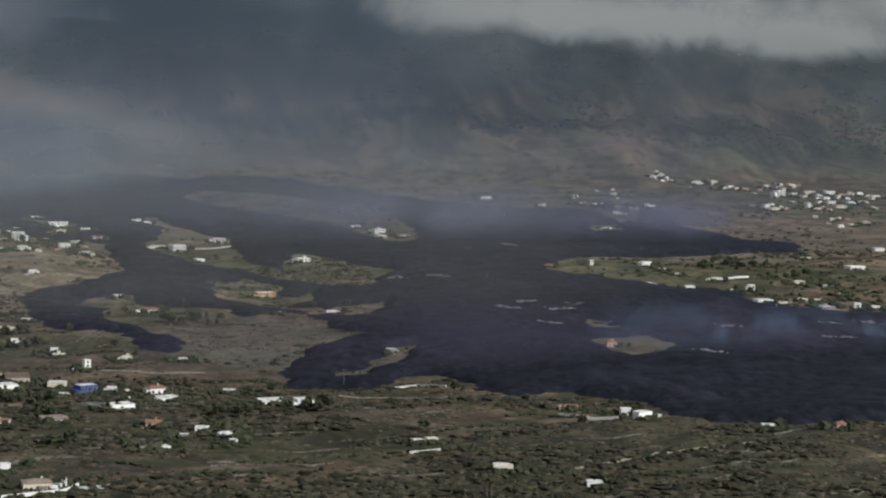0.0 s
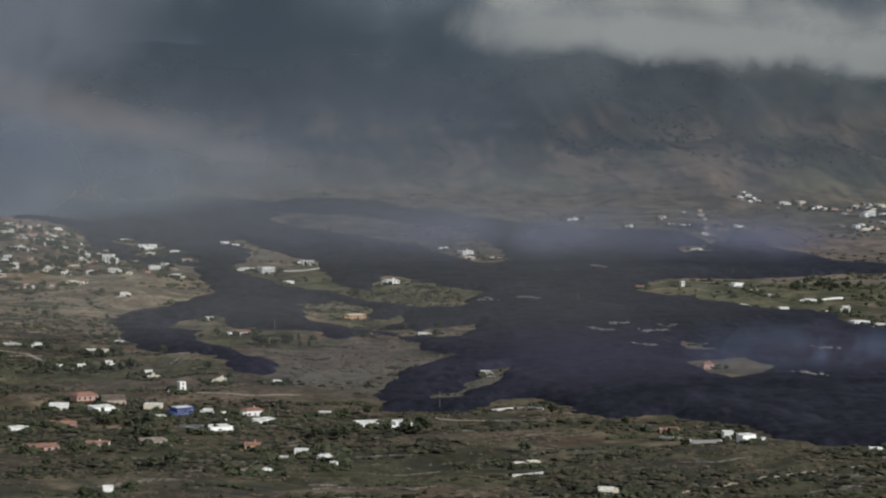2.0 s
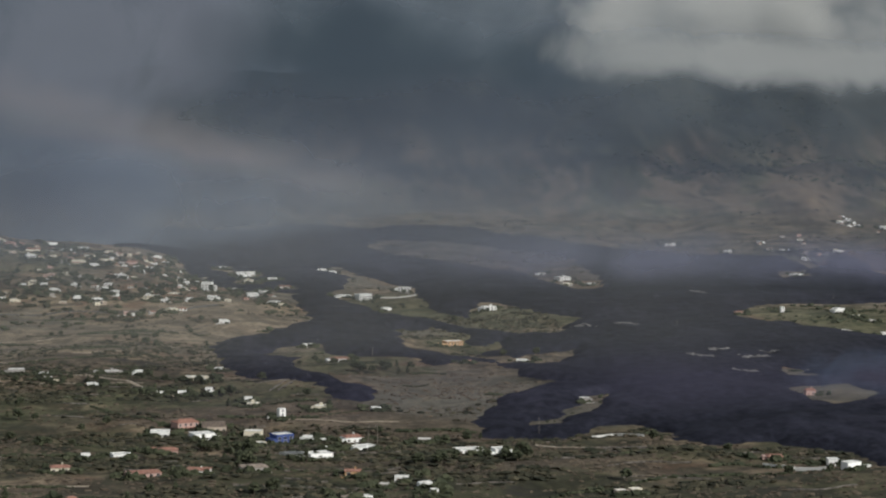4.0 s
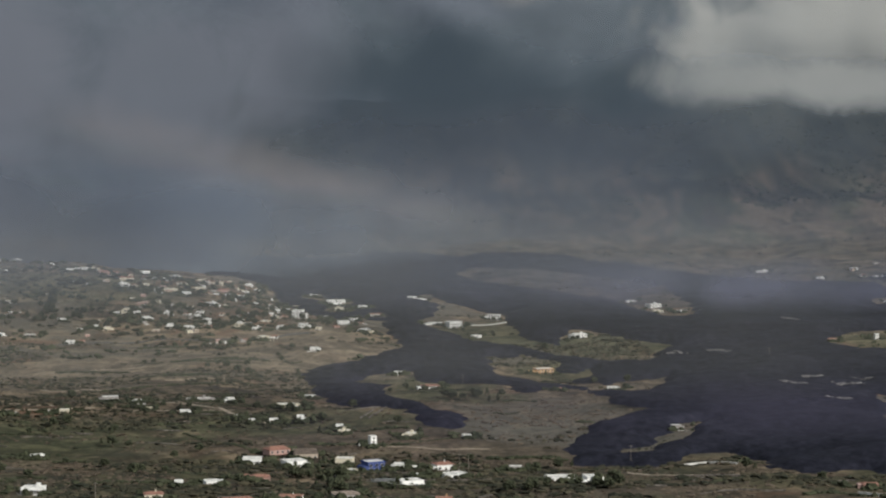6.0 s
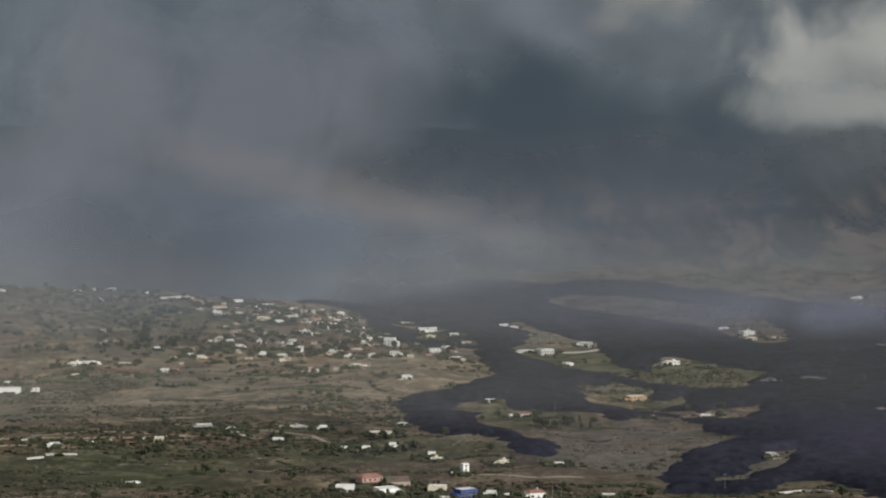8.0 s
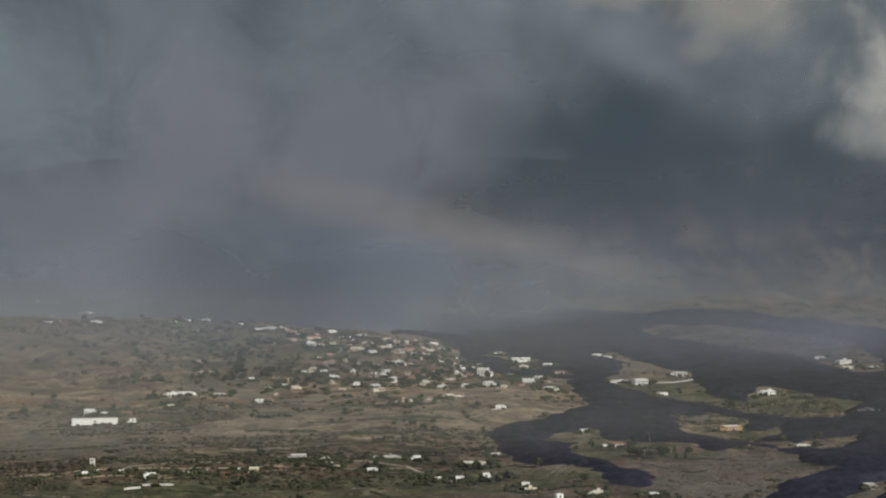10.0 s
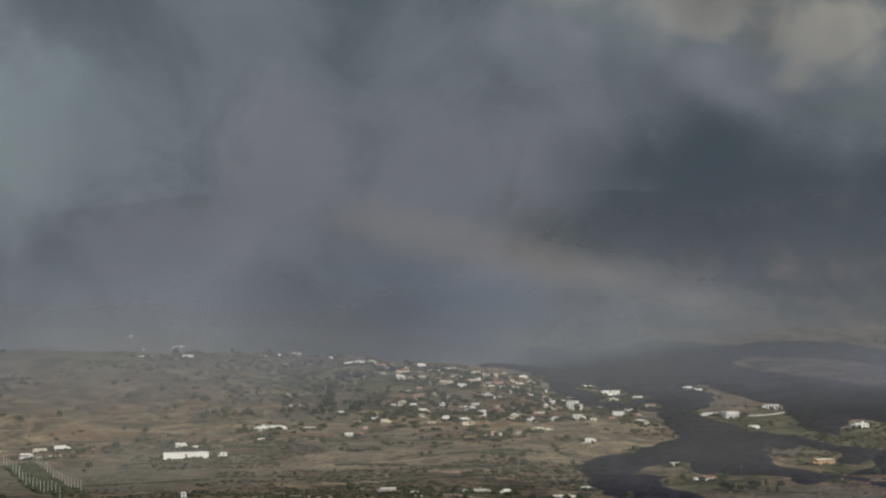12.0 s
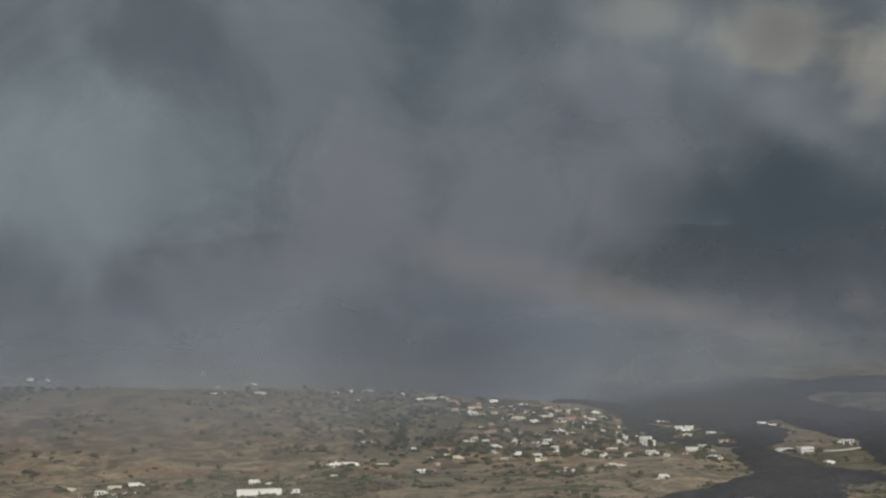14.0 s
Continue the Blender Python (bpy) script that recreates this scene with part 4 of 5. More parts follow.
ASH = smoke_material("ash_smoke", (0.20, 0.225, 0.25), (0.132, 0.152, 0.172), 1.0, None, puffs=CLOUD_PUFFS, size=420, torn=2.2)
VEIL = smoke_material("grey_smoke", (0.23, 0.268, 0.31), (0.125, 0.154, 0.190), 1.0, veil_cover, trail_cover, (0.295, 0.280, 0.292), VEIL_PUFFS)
FUME = smoke_material("lilac_fume", (0.262, 0.26, 0.355), (0.188, 0.19, 0.285), 0.78, fume_cover)
WISP = smoke_material("blue_fume", (0.26, 0.38, 0.56), (0.20, 0.29, 0.43), 0.34, wisp_cover)
HAZE_MID = smoke_material("mid_haze", (0.29, 0.325, 0.395), (0.26, 0.295, 0.385), 1.0,
                          haze_cover(((-1000, 0.50), (-450, 0.42), (-100, 0.35), (150, 0.36), (500, 0.34), (850, 0.20), (1300, 0.10)), 66, 90, 390, 260))
HAZE_NEAR = smoke_material("near_haze", (0.345, 0.347, 0.318), (0.295, 0.297, 0.278), 1.0,
                           haze_cover(((-800, 0.35), (-300, 0.33), (0, 0.27), (300, 0.26), (600, 0.0), (800, 0.0)), 58, 50, 262, 90, 0.5))
smoke_bank("ash_plume", -2600, 2400, 240, 1400, lambda u: 4640 - u * u / 30000, 46, 260, ASH, "billowing grey ash cloud behind the volcano's ridge, light and dark parts painted in", 20)
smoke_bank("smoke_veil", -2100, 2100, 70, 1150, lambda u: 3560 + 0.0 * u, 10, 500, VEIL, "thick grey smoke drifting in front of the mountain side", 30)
# behind the village the smoke hangs close, further off it draws back to the mountain's foot
def low_cover(k, x, y, z):
    side = curve(k, x, ((-1500, 0.62), (-800, 0.72), (-350, 0.82), (0, 0.38), (300, 0.2), (900, 0.16), (1300, 0.12), (1700, 0.12)))
    rise = k.math("SUBTRACT", z, k.ramp(x, -250, 450, 0.0, 34.0))
    foot = k.ramp(k.math("ADD", rise, k.math("MULTIPLY", k.math("SUBTRACT", k.noise(120, 4), 0.5), 36.0)), 84, 118)
    return times(k, side, foot, k.ramp(z, 150, 300, 1, 0), k.ramp(k.noise(260, 4, 0.5, (1, 1, 1.5)), 0.3, 0.7, 0.72, 1.0))


def low_line(u):
    f = np.clip((u + 180) / 480, 0, 1)
    return 2930 - 230 * np.exp(-((u + 260) / 270) ** 2) + 420 * f * f * (3 - 2 * f)


LOW = smoke_material("low_smoke", (0.305, 0.34, 0.39), (0.205, 0.237, 0.283), 1.0, low_cover, puffs=LOW_PUFFS)
smoke_bank("smoke_veil", -1600, 1800, 76, 560, low_line, 6, 300, LOW, "grey smoke hanging low behind the village", 20)
smoke_bank("lava_fume", -320, 1260, 55, 230, lambda u: 2240 + 0.0 * u, 6, 200, FUME, "thin lilac fumes rising from the upper lava", 20)
smoke_bank("haze", -1200, 1400, 50, 530, lambda u: 2200 + 0.0 * u, 8, 400, HAZE_MID, "thin smoke haze over the lava and village", 40)
smoke_bank("lava_wisp", 340, 800, 80, 126, lambda u: 1300 + 0.0 * u, 4, 100, WISP, "thin bluish fumes over the black lava", 10)
LILAC = smoke_material("lava_haze", (0.205, 0.19, 0.275), (0.17, 0.155, 0.235), 1.0,
                       haze_cover(((-200, 0.0), (120, 0.20), (400, 0.32), (900, 0.30)), 70, 26, 132, 30, 0.2, 105, 15.0))
smoke_bank("lava_haze", -200, 900, 45, 135, lambda u: 1240 + 0.0 * u, 4, 300, LILAC, "thin violet heat haze over the black lava", 30)
smoke_bank("haze", -900, 620, 45, 265, lambda u: 1560 + 0.0 * u, 6, 400, HAZE_NEAR, "thin smoke haze over the nearer fields", 40)

# ---- houses ----
mesh_store = {}


def window_mesh(w, h):
    key = ("window", w, h)
    if key not in mesh_store:
        bm = bmesh.new()
        t = 0.09
        box(bm, -w / 2 - t, -w / 2, -0.06, 0.05, -h / 2 - t, h / 2 + t)
        box(bm, w / 2, w / 2 + t, -0.06, 0.05, -h / 2 - t, h / 2 + t)
        box(bm, -w / 2, w / 2, -0.06, 0.05, h / 2, h / 2 + t)
        box(bm, -w / 2 - 0.05, w / 2 + 0.05, -0.12, 0.05, -h / 2 - t, -h / 2)
        me = bpy.data.meshes.new("window")
        bm.to_mesh(me)
        bm.free()
        me.materials.append(FRAME)
        bm = box(bmesh.new(), -w / 2, w / 2, -0.02, 0.03, -h / 2, h / 2)
        pane = bpy.data.meshes.new("pane")
        bm.to_mesh(pane)
        bm.free()
        pane.materials.append(GLASS)
        mesh_store[key] = (me, pane)
    return mesh_store[key]


def door_mesh():
    if "door" not in mesh_store:
        bm = box(bmesh.new(), -0.5, 0.5, -0.05, 0.04, 0, 2.05, 0.01)
        box(bm, -0.4, -0.05, -0.07, -0.05, 0.2, 1.8)
        box(bm, 0.05, 0.4, -0.07, -0.05, 0.2, 1.8)
        me = bpy.data.meshes.new("door")
        bm.to_mesh(me)
        bm.free()
        me.materials.append(WOOD)
        mesh_store["door"] = me
    return mesh_store["door"]


LOOKS = {"white": "whitewashed", "cream": "cream-rendered", "beige": "beige-rendered", "pink": "salmon-pink", "ochre": "ochre-yellow",
         "grey": "grey block", "blue": "bright blue painted", "pale": "pale green"}
PLACES = {"lava islands": "spared by the lava", "village": "in the village", "upper town": "in the far town", "green strip": "beside the lava"}
SHAPES = {"flat": "flat-roofed house with a parapet", "gable": "house with a gabled tile roof", "hip": "house with a hipped tile roof",
          "tile": "house with a red tile roof", "shed": "barn with a sloping roof", "tower": "water tower block", "warehouse": "long packing warehouse"}


def hip_roof(bm, w, d, z, rise, ridge):
    """A roof with eaves, thickness and a ridge; ridge 1 gives full gables."""
    e = 0.45
    a, b, r = w / 2 + e, d / 2 + e, (w / 2 + e) * ridge
    low = [bm.verts.new(q) for q in ((-a, -b, z), (a, -b, z), (a, b, z), (-a, b, z))]
    mid = [bm.verts.new((v.co.x, v.co.y, z + 0.18)) for v in low]
    top = [bm.verts.new((-r, 0, z + rise)), bm.verts.new((r, 0, z + rise))]
    bm.faces.new(low[::-1])
    for i in range(4):
        bm.faces.new((low[i], low[(i + 1) % 4], mid[(i + 1) % 4], mid[i]))
    bm.faces.new((mid[0], mid[1], top[1], top[0]))
    bm.faces.new((mid[2], mid[3], top[0], top[1]))
    bm.faces.new((mid[1], mid[2], top[1]))
    bm.faces.new((mid[3], mid[0], top[0]))
    return bm


def house(x, y, w, h, wall, style, hamlet, rng):
    near = y < 1700
    turn = rng.uniform(-12, 32)
    w = max(w * 0.93, 3.4)
    if y > 1900:
        h = h * (0.86 if y < 2700 else 1.05)
    h = max(h, 2.5)
    d = min(max(w * rng.uniform(0.6, 0.95), 4.0), 12.0)
    if style == "tower":
        d, turn = w, 10
    if style == "warehouse":
        turn = 14
    z = min(ground_z(x + i * w / 2, y + j * d / 2) for i in (-1, 0, 1) for j in (-1, 0, 1))
    name = {"warehouse": "warehouse", "tower": "tower_block", "shed": "barn"}.get(style, {"village": "village_house", "upper town": "town_house"}.get(hamlet, "house"))
    top = tagged(empty(name, pose(x, y + d / 2, z, 0, 0, turn)),
                 f"{LOOKS[wall]} {SHAPES[style]} {PLACES.get(hamlet, 'among dry fields')}", "building", f"houses of the {hamlet}")
    paint = WALLS[wall]
    body_h = h if style in ("flat", "tower", "warehouse") else max(h * 0.72, 2.4)
    # the house may step: a main block and a lower wing
    wing = style in ("flat", "tile") and w > 7 and (wall == "blue" or rng.random() < 0.65)
    split = w * rng.uniform(0.1, 0.22) * rng.choice((-1, 1)) if wing else 0
    a, b = (-w / 2, split + w * 0.12) if split > 0 else (split - w * 0.12, w / 2)
    if not wing:
        a, b = -w / 2, w / 2
    bm = box(bmesh.new(), a, b, -d / 2, d / 2, -2.5, body_h, 0.04)
    part("wall", bm, paint, top)
    if wing:
        low = max(body_h * rng.uniform(0.55, 0.75), 2.5)
        c, e = (b, w / 2) if split > 0 else (-w / 2, a)
        bm = box(bmesh.new(), c + 0.02, e - 0.02, -d / 2 - rng.uniform(-1.0, 1.2), d / 2 - 0.4, -2.5, low, 0.04)
        box(bm, c + 0.3, e - 0.3, -d / 2 + 0.6, d / 2 - 0.8, low, low + 0.25)
        part("wing", bm, paint, top)
    cw, cx = b - a, (a + b) / 2
    if style in ("flat", "tower", "warehouse"):
        bm = bmesh.new()
        p, t = 0.3, 0.2
        box(bm, a, b, -d / 2, d / 2, body_h + 0.004, body_h + 0.12)
        part("roof", bm, DECK, top)
        bm = bmesh.new()
        box(bm, a - 0.08, b + 0.08, -d / 2 - 0.08, -d / 2 + t, body_h + 0.004, body_h + p)
        box(bm, a - 0.08, b + 0.08, d / 2 - t, d / 2 + 0.08, body_h + 0.004, body_h + p)
        box(bm, a - 0.08, a + t, -d / 2 + t, d / 2 - t, body_h + 0.004, body_h + p)
        box(bm, b - t, b + 0.08, -d / 2 + t, d / 2 - t, body_h + 0.004, body_h + p)
        part("parapet", bm, paint, top)
        if w > 9 and rng.random() < 0.12:
            sx = cx + rng.uniform(-0.25, 0.25) * cw
            bm = box(bmesh.new(), sx - 1.1, sx + 1.1, 0, 2.2, body_h + 0.1, body_h + 2.1, 0.03)
            box(bm, sx - 1.25, sx + 1.25, -0.15, 2.35, body_h + 2.1, body_h + 2.25)
            part("stair_head", bm, paint, top)
    elif style == "shed":
        bm = bmesh.new()
        v = [bm.verts.new(q) for q in ((a - 0.4, -d / 2 - 0.4, body_h), (b + 0.4, -d / 2 - 0.4, body_h), (b + 0.4, d / 2 + 0.4, h + 0.6), (a - 0.4, d / 2 + 0.4, h + 0.6))]
        q = bm.faces.new(v)
        bmesh.ops.solidify(bm, geom=[q], thickness=0.25)
        part("roof", bm, OLDTILE, top, "weathered sloping tile roof")
    else:
        bm = hip_roof(bmesh.new(), cw, d, body_h + 0.004, max(h - body_h, 1.1), {"gable": 0.98, "hip": 0.25, "tile": 0.55}[style])
        bmesh.ops.translate(bm, vec=(cx, 0, 0), verts=bm.verts)
        part("roof", bm, OLDTILE if style == "hip" else TILE, top, "tile roof with wide eaves")
        if near and rng.random() < 0.6:
            bm = box(bmesh.new(), cx + 1.0, cx + 1.7, 0.3, 1.0, body_h + 0.3, h + 0.9)
            box(bm, cx + 0.92, cx + 1.78, 0.22, 1.08, h + 0.9, h + 1.05)
            part("chimney", bm, paint, top)
    if y < 2700 and rng.random() < 0.5:
        # a raised terrace before the house
        side = rng.uniform(-0.3, 0.3) * w
        bm = box(bmesh.new(), side - w * 0.55, side + w * 0.55, -d / 2 - rng.uniform(3.0, 5.0), -d / 2 - 0.05, -2.5, -0.05)
        box(bm, side - w * 0.55, side + w * 0.55, -d / 2 - 5.2, -d / 2 - 5.0, -2.5, 0.75)
        part("terrace", bm, paint if rng.random() < 0.5 else CONCRETE, top)
    # openings on the front and on the sunny side
    storeys = max(1, int(body_h // 2.7))
    count = max(1, int(cw // (3.4 if style != "warehouse" else 24)))
    ww, wh = rng.choice(((1.8, 1.5), (2.4, 1.8), (1.5, 1.8)))
    me, pane = window_mesh(ww, wh)
    dl = door_mesh()
    spot = rng.randrange(count)
    for s in range(storeys):
        for i in range(count):
            px = a + (i + 0.5) * cw / count + rng.uniform(-0.2, 0.2)
            if s == 0 and i == spot:
                link_part("door", dl, top, m=pose(px, -d / 2 - 0.02, 0))
                continue
            q = link_part("window", me, top, m=pose(px, -d / 2 - 0.02, 1.55 + 2.7 * s))
            link_part("pane", pane, q)
        if d > 5:
            q = link_part("window", me, top, m=pose(b + 0.02, rng.uniform(-0.2, 0.2) * d, 1.55 + 2.7 * s, 0, 0, 90))
            link_part("pane", pane, q)
    if near and style in ("tile", "hip", "flat") and cw > 8 and rng.random() < 0.7:
        # a shaded porch on posts
        bm = box(bmesh.new(), a + 0.4, b - 0.4, -d / 2 - 2.4, -d / 2 - 0.1, 2.45, 2.62)
        part("porch_roof", bm, TILE if style != "flat" else paint, top)
        for i in range(4):
            px = a + 0.7 + i * (cw - 1.4) / 3
            part("porch_post", box(bmesh.new(), px - 0.12, px + 0.12, -d / 2 - 2.25, -d / 2 - 2.0, -2.0, 2.45), paint, top)
    return top


def villa(x, y):
    """A cream villa with an arcade, a hipped roof, a little belfry and a white terrace."""
    top = tagged(empty("villa", pose(x, y, ground_z(x, y) - 0.4, 0, 0, 8)), "cream villa with hipped tile roof and arcade above a terrace", "building")
    cream, white = WALLS["cream"], WALLS["white"]
    bm = box(bmesh.new(), -6.5, -1.2, -4, 4, -3, 4.1, 0.05)
    box(bm, -1.2, 6.2, -1.6, 4, -3, 4.1, 0.05)
    box(bm, -1.2, 6.2, -4, -1.6, 2.75, 4.1)
    part("wall", bm, cream, top)
    bm = hip_roof(bmesh.new(), 12.9, 8.2, 4.12, 1.5, 0.3)
    part("roof", bm, OLDTILE, top, "weathered hipped tile roof")
    part("chimney", box(box(bmesh.new(), 1.9, 2.5, -0.3, 0.3, 4.6, 6.2), 1.75, 2.65, -0.45, 0.45, 6.2, 6.4), white, top)
    for i in range(5):
        px = -1.0 + i * 1.78
        bm = box(bmesh.new(), px - 0.16, px + 0.16, -4.0, -3.68, -0.5, 2.75)
        box(bm, px - 0.24, px + 0.24, -4.08, -3.6, 2.5, 2.75)
        part("column", bm, cream, top)
    me, pane = window_mesh(1.5, 1.2)
    for px in (-5.2, -2.9):
        w = link_part("window", me, top, m=pose(px, -4.02, 1.6))
        link_part("pane", pane, w)
    for px in (0.6, 2.8, 5.0):
        link_part("door", door_mesh(), top, m=pose(px, -1.62, 0.0))
    # lean-to kitchen and belfry
    bm = box(bmesh.new(), 6.25, 9.6, -2.2, 3, -3, 2.5, 0.04)
    box(bm, 9.65, 11.4, -1.5, 1.5, -3, 2.9, 0.04)
    part("annex", bm, white, top)
    bm = box(bmesh.new(), 11.5, 12.2, -0.4, 0.4, -3, 5.6)
    box(bm, 13.1, 13.8, -0.4, 0.4, -3, 5.6)
    box(bm, 12.2, 13.1, -0.3, 0.3, 3.1, 4.1)
    part("belfry", bm, white, top, "small white belfry with two pillars")
    part("terrace", box(bmesh.new(), -7.5, 14.5, -7.5, -4.1, -3.5, -0.45, 0.05), white, top)
    for i in range(23):
        part("baluster", box(bmesh.new(), -7.4 + i * 0.95, -7.2 + i * 0.95, -7.4, -7.2, -0.45, 0.35), white, top)
    part("rail", box(bmesh.new(), -7.5, 14.5, -7.45, -7.15, 0.35, 0.5), white, top)


villa(-7, 868)
rng = random.Random(11)
for hamlet, homes in HAMLETS:
    for home in homes:
        house(*home, hamlet, rng)
    if hamlet in ("village", "upper town"):
        # smaller houses and sheds crowd round the larger ones
        town = hamlet != "village"
        for hx, hy, hw, *_ in homes:
            if -340 < hx < 10 or hx > 780:
                for _ in range(rng.choice((1, 2, 3)) if town else rng.choice((0, 1, 1, 2))):
                    ax, ay = hx + rng.uniform(-26, 26), hy + rng.uniform(-34, 34) * (2.2 if town else 1)
                    if (ay < 2600 or town) and all(math.hypot(ax - o[0], (ay - o[1]) * 0.6) > 11 for o in homes) and float(lava_depth(ax, ay)) < -12:
                        house(ax, ay, rng.uniform(5, 10), rng.uniform(2.9, 4.2), rng.choice(("white", "white", "cream", "beige", "grey", "pink")), rng.choice(("flat", "flat", "tile")), hamlet, rng)

# ---- roads, tracks and walls ----
def ribbon(name, line, wide, high, material, label, category, kind=""):
    """A strip of road or wall that follows the ground along a line of points."""
    pts = []
    for (ax, ay), (bx, by) in zip(line, line[1:]):
        n = max(2, int(math.hypot(bx - ax, by - ay) / 5))
        pts += [(ax + (bx - ax) * i / n, ay + (by - ay) * i / n) for i in range(n)]
    pts.append(line[-1])
    verts, faces = [], []
    for i, (px, py) in enumerate(pts):
        qx, qy = pts[min(i + 1, len(pts) - 1)]
        ox, oy = pts[max(i - 1, 0)]
        length = math.hypot(qx - ox, qy - oy) or 1
        nx, ny = -(qy - oy) / length, (qx - ox) / length
        l, r = (px + nx * wide / 2, py + ny * wide / 2), (px - nx * wide / 2, py - ny * wide / 2)
        top = max(ground_z(*l), ground_z(*r), ground_z(px, py)) + high
        verts += [(*l, ground_z(*l) - 0.8), (*l, top), (*r, top), (*r, ground_z(*r) - 0.8)]
        if i:
            k = 4 * i
            faces += [(k - 4 + j, k - 4 + (j + 1) % 4, k + (j + 1) % 4, k + j) for j in range(4)]
    faces += [(3, 2, 1, 0), (len(verts) - 4, len(verts) - 3, len(verts) - 2, len(verts) - 1)]
    return tagged(new(name, mesh_of(name, verts, faces, material)), label, category, kind=kind)


for line in ROADS:
    ribbon("road", line, 6.0, 0.35, ROAD, "narrow worn asphalt road across dry fields", "road", "structure")
for line in TRACKS:
    ribbon("dirt_track", line, 3.6, 0.3, TRACK, "pale dirt track through the scrub", "track", "structure")
rng = random.Random(8)
for i in range(14):
    sx, sy = rng.uniform(-420, 260), rng.uniform(900, 1950)
    span, lean = rng.uniform(50, 130), rng.uniform(-0.3, 0.3)
    line = [(sx + span * k / 8, sy + span * lean * k / 8 + 7 * math.sin(0.7 * k + i)) for k in range(9)]
    if all(float(lava_depth(*p)) < -8 for p in line):
        ribbon("dirt_track", line, 2.4, 0.2, TRACK, "pale dirt track through the scrub", "track", "structure")
for line in TRACK_WALLS:
    ribbon("track_wall", line, 0.7, 0.9, STONE, "low grey wall along a dirt track", "wall")
for line in DRIVES:
    ribbon("driveway", line, 5.0, 0.3, CONCRETE, "steep pale concrete driveway beside the villa", "driveway", "structure")
for line in GARDEN_WALLS:
    ribbon("garden_wall", line, 0.5, 1.9, WALLS["white"], "whitewashed boundary wall beside a house", "wall")
for line in LONG_WALLS:
    ribbon("retaining_wall", line, 0.6, 1.5, CONCRETE, "pale concrete retaining wall on the slope", "wall")

rng = random.Random(5)
for i in range(120):
    wx, wy = rng.uniform(-160, 420), rng.uniform(800, 1280)
    if i >= 70:
        wx, wy = rng.uniform(-480, 40), rng.uniform(1250, 2000)
    if wx > wy * 0.46 or wx < -wy * 0.28 or float(lava_depth(wx, wy)) > -12:
        continue
    span, bend = rng.uniform(12, 48), rng.uniform(-0.18, 0.18)
    pts = [(wx + span * k / 6, wy + span * bend * k / 6 + 3.0 * math.sin(0.9 * k + i)) for k in range(7)]
    ribbon("terrace_wall", pts, 0.7, rng.uniform(0.4, 1.0), STONE, "low dry stone wall holding a field terrace", "wall")["group"] = "terrace walls"

# ---- posts ----
def pole(x, y, h, arm, material, name, label, thick=0.14):
    bm = bmesh.new()
    bmesh.ops.create_cone(bm, cap_ends=True, segments=8, radius1=thick, radius2=thick * 0.7, depth=h + 1, matrix=Matrix.Translation((0, 0, h / 2 - 0.5)))
    top = tagged(empty(name, pose(x, y, ground_z(x, y))), label, "pole")
    part("shaft", bm, material, top)
    if arm:
        part("crossarm", box(bmesh.new(), -arm / 2, arm / 2, -0.07, 0.07, h - 0.9, h - 0.72, 0.01), material, top)
        for s in (-0.42, 0, 0.42):
            bm = bmesh.new()
            bmesh.ops.create_cone(bm, cap_ends=True, segments=6, radius1=0.07, radius2=0.04, depth=0.25, matrix=Matrix.Translation((s * arm, 0, h - 0.6)))
            part("insulator", bm, STEEL, top)
    return top


for px, py, ph in POLES:
    pole(px, py, ph, 2.2, POLE, "power_pole", "tall wooden power pole with a crossarm in the fields")
for i in range(34):
    f = (i // 2) / 16
    if i % 2:
        px, py = -642 + 142 * f, 1905 - 270 * f
    else:
        px, py = -612 + 110 * f, 1912 - 205 * f
    p = pole(px, py, 12.5, 0, STEEL, "plantation_post", "pale steel post of an open plantation shelter", 0.26)
    part("cap", box(bmesh.new(), -0.35, 0.35, -0.35, 0.35, 12.45, 12.6), STEEL, p)
    p["group"] = "plantation shelter posts"


# ---- plants ----
def ico(level):
    bm = bmesh.new()
    bmesh.ops.create_icosphere(bm, subdivisions=level, radius=1.0)
    v = np.array([q.co[:] for q in bm.verts])
    f = np.array([[q.index for q in face.verts] for face in bm.faces])
    bm.free()
    return v, f


ICO1, ICO2 = ico(1), ico(2)


def clumps(name, spots, material, label, category, level=1, seed=1):
    """Many small ragged bushes, each (x, y, z, width, height), in one mesh."""
    r = np.random.RandomState(seed)
    v0, f0 = ICO1 if level == 1 else ICO2
    spots = np.array(spots, float)
    n, m = len(spots), len(v0)
    jag = 1 + 0.5 * r.uniform(-1, 1, (n, m))
    ang = r.uniform(0, 6.283, n)
    c, s = np.cos(ang)[:, None], np.sin(ang)[:, None]
    vx, vy, vz = v0[:, 0] * jag, v0[:, 1] * jag, v0[:, 2] * jag
    asp = r.uniform(0.7, 2.0, (n, 1))
    x = (vx * c - vy * s) * spots[:, 3:4] * asp / 2 + spots[:, 0:1]
    y = (vx * s + vy * c) * spots[:, 3:4] / 2 + spots[:, 1:2]
    z = vz * spots[:, 4:5] / 2 + spots[:, 4:5] * 0.35 + spots[:, 2:3]
    verts = np.stack([x, y, z], -1).reshape(-1, 3)
    faces = (f0[None] + (np.arange(n) * m)[:, None, None]).reshape(-1, 3)
    ob = new(name, mesh_of(name, verts.tolist(), faces.tolist(), material))
    return tagged(ob, label, category, kind="stuff")


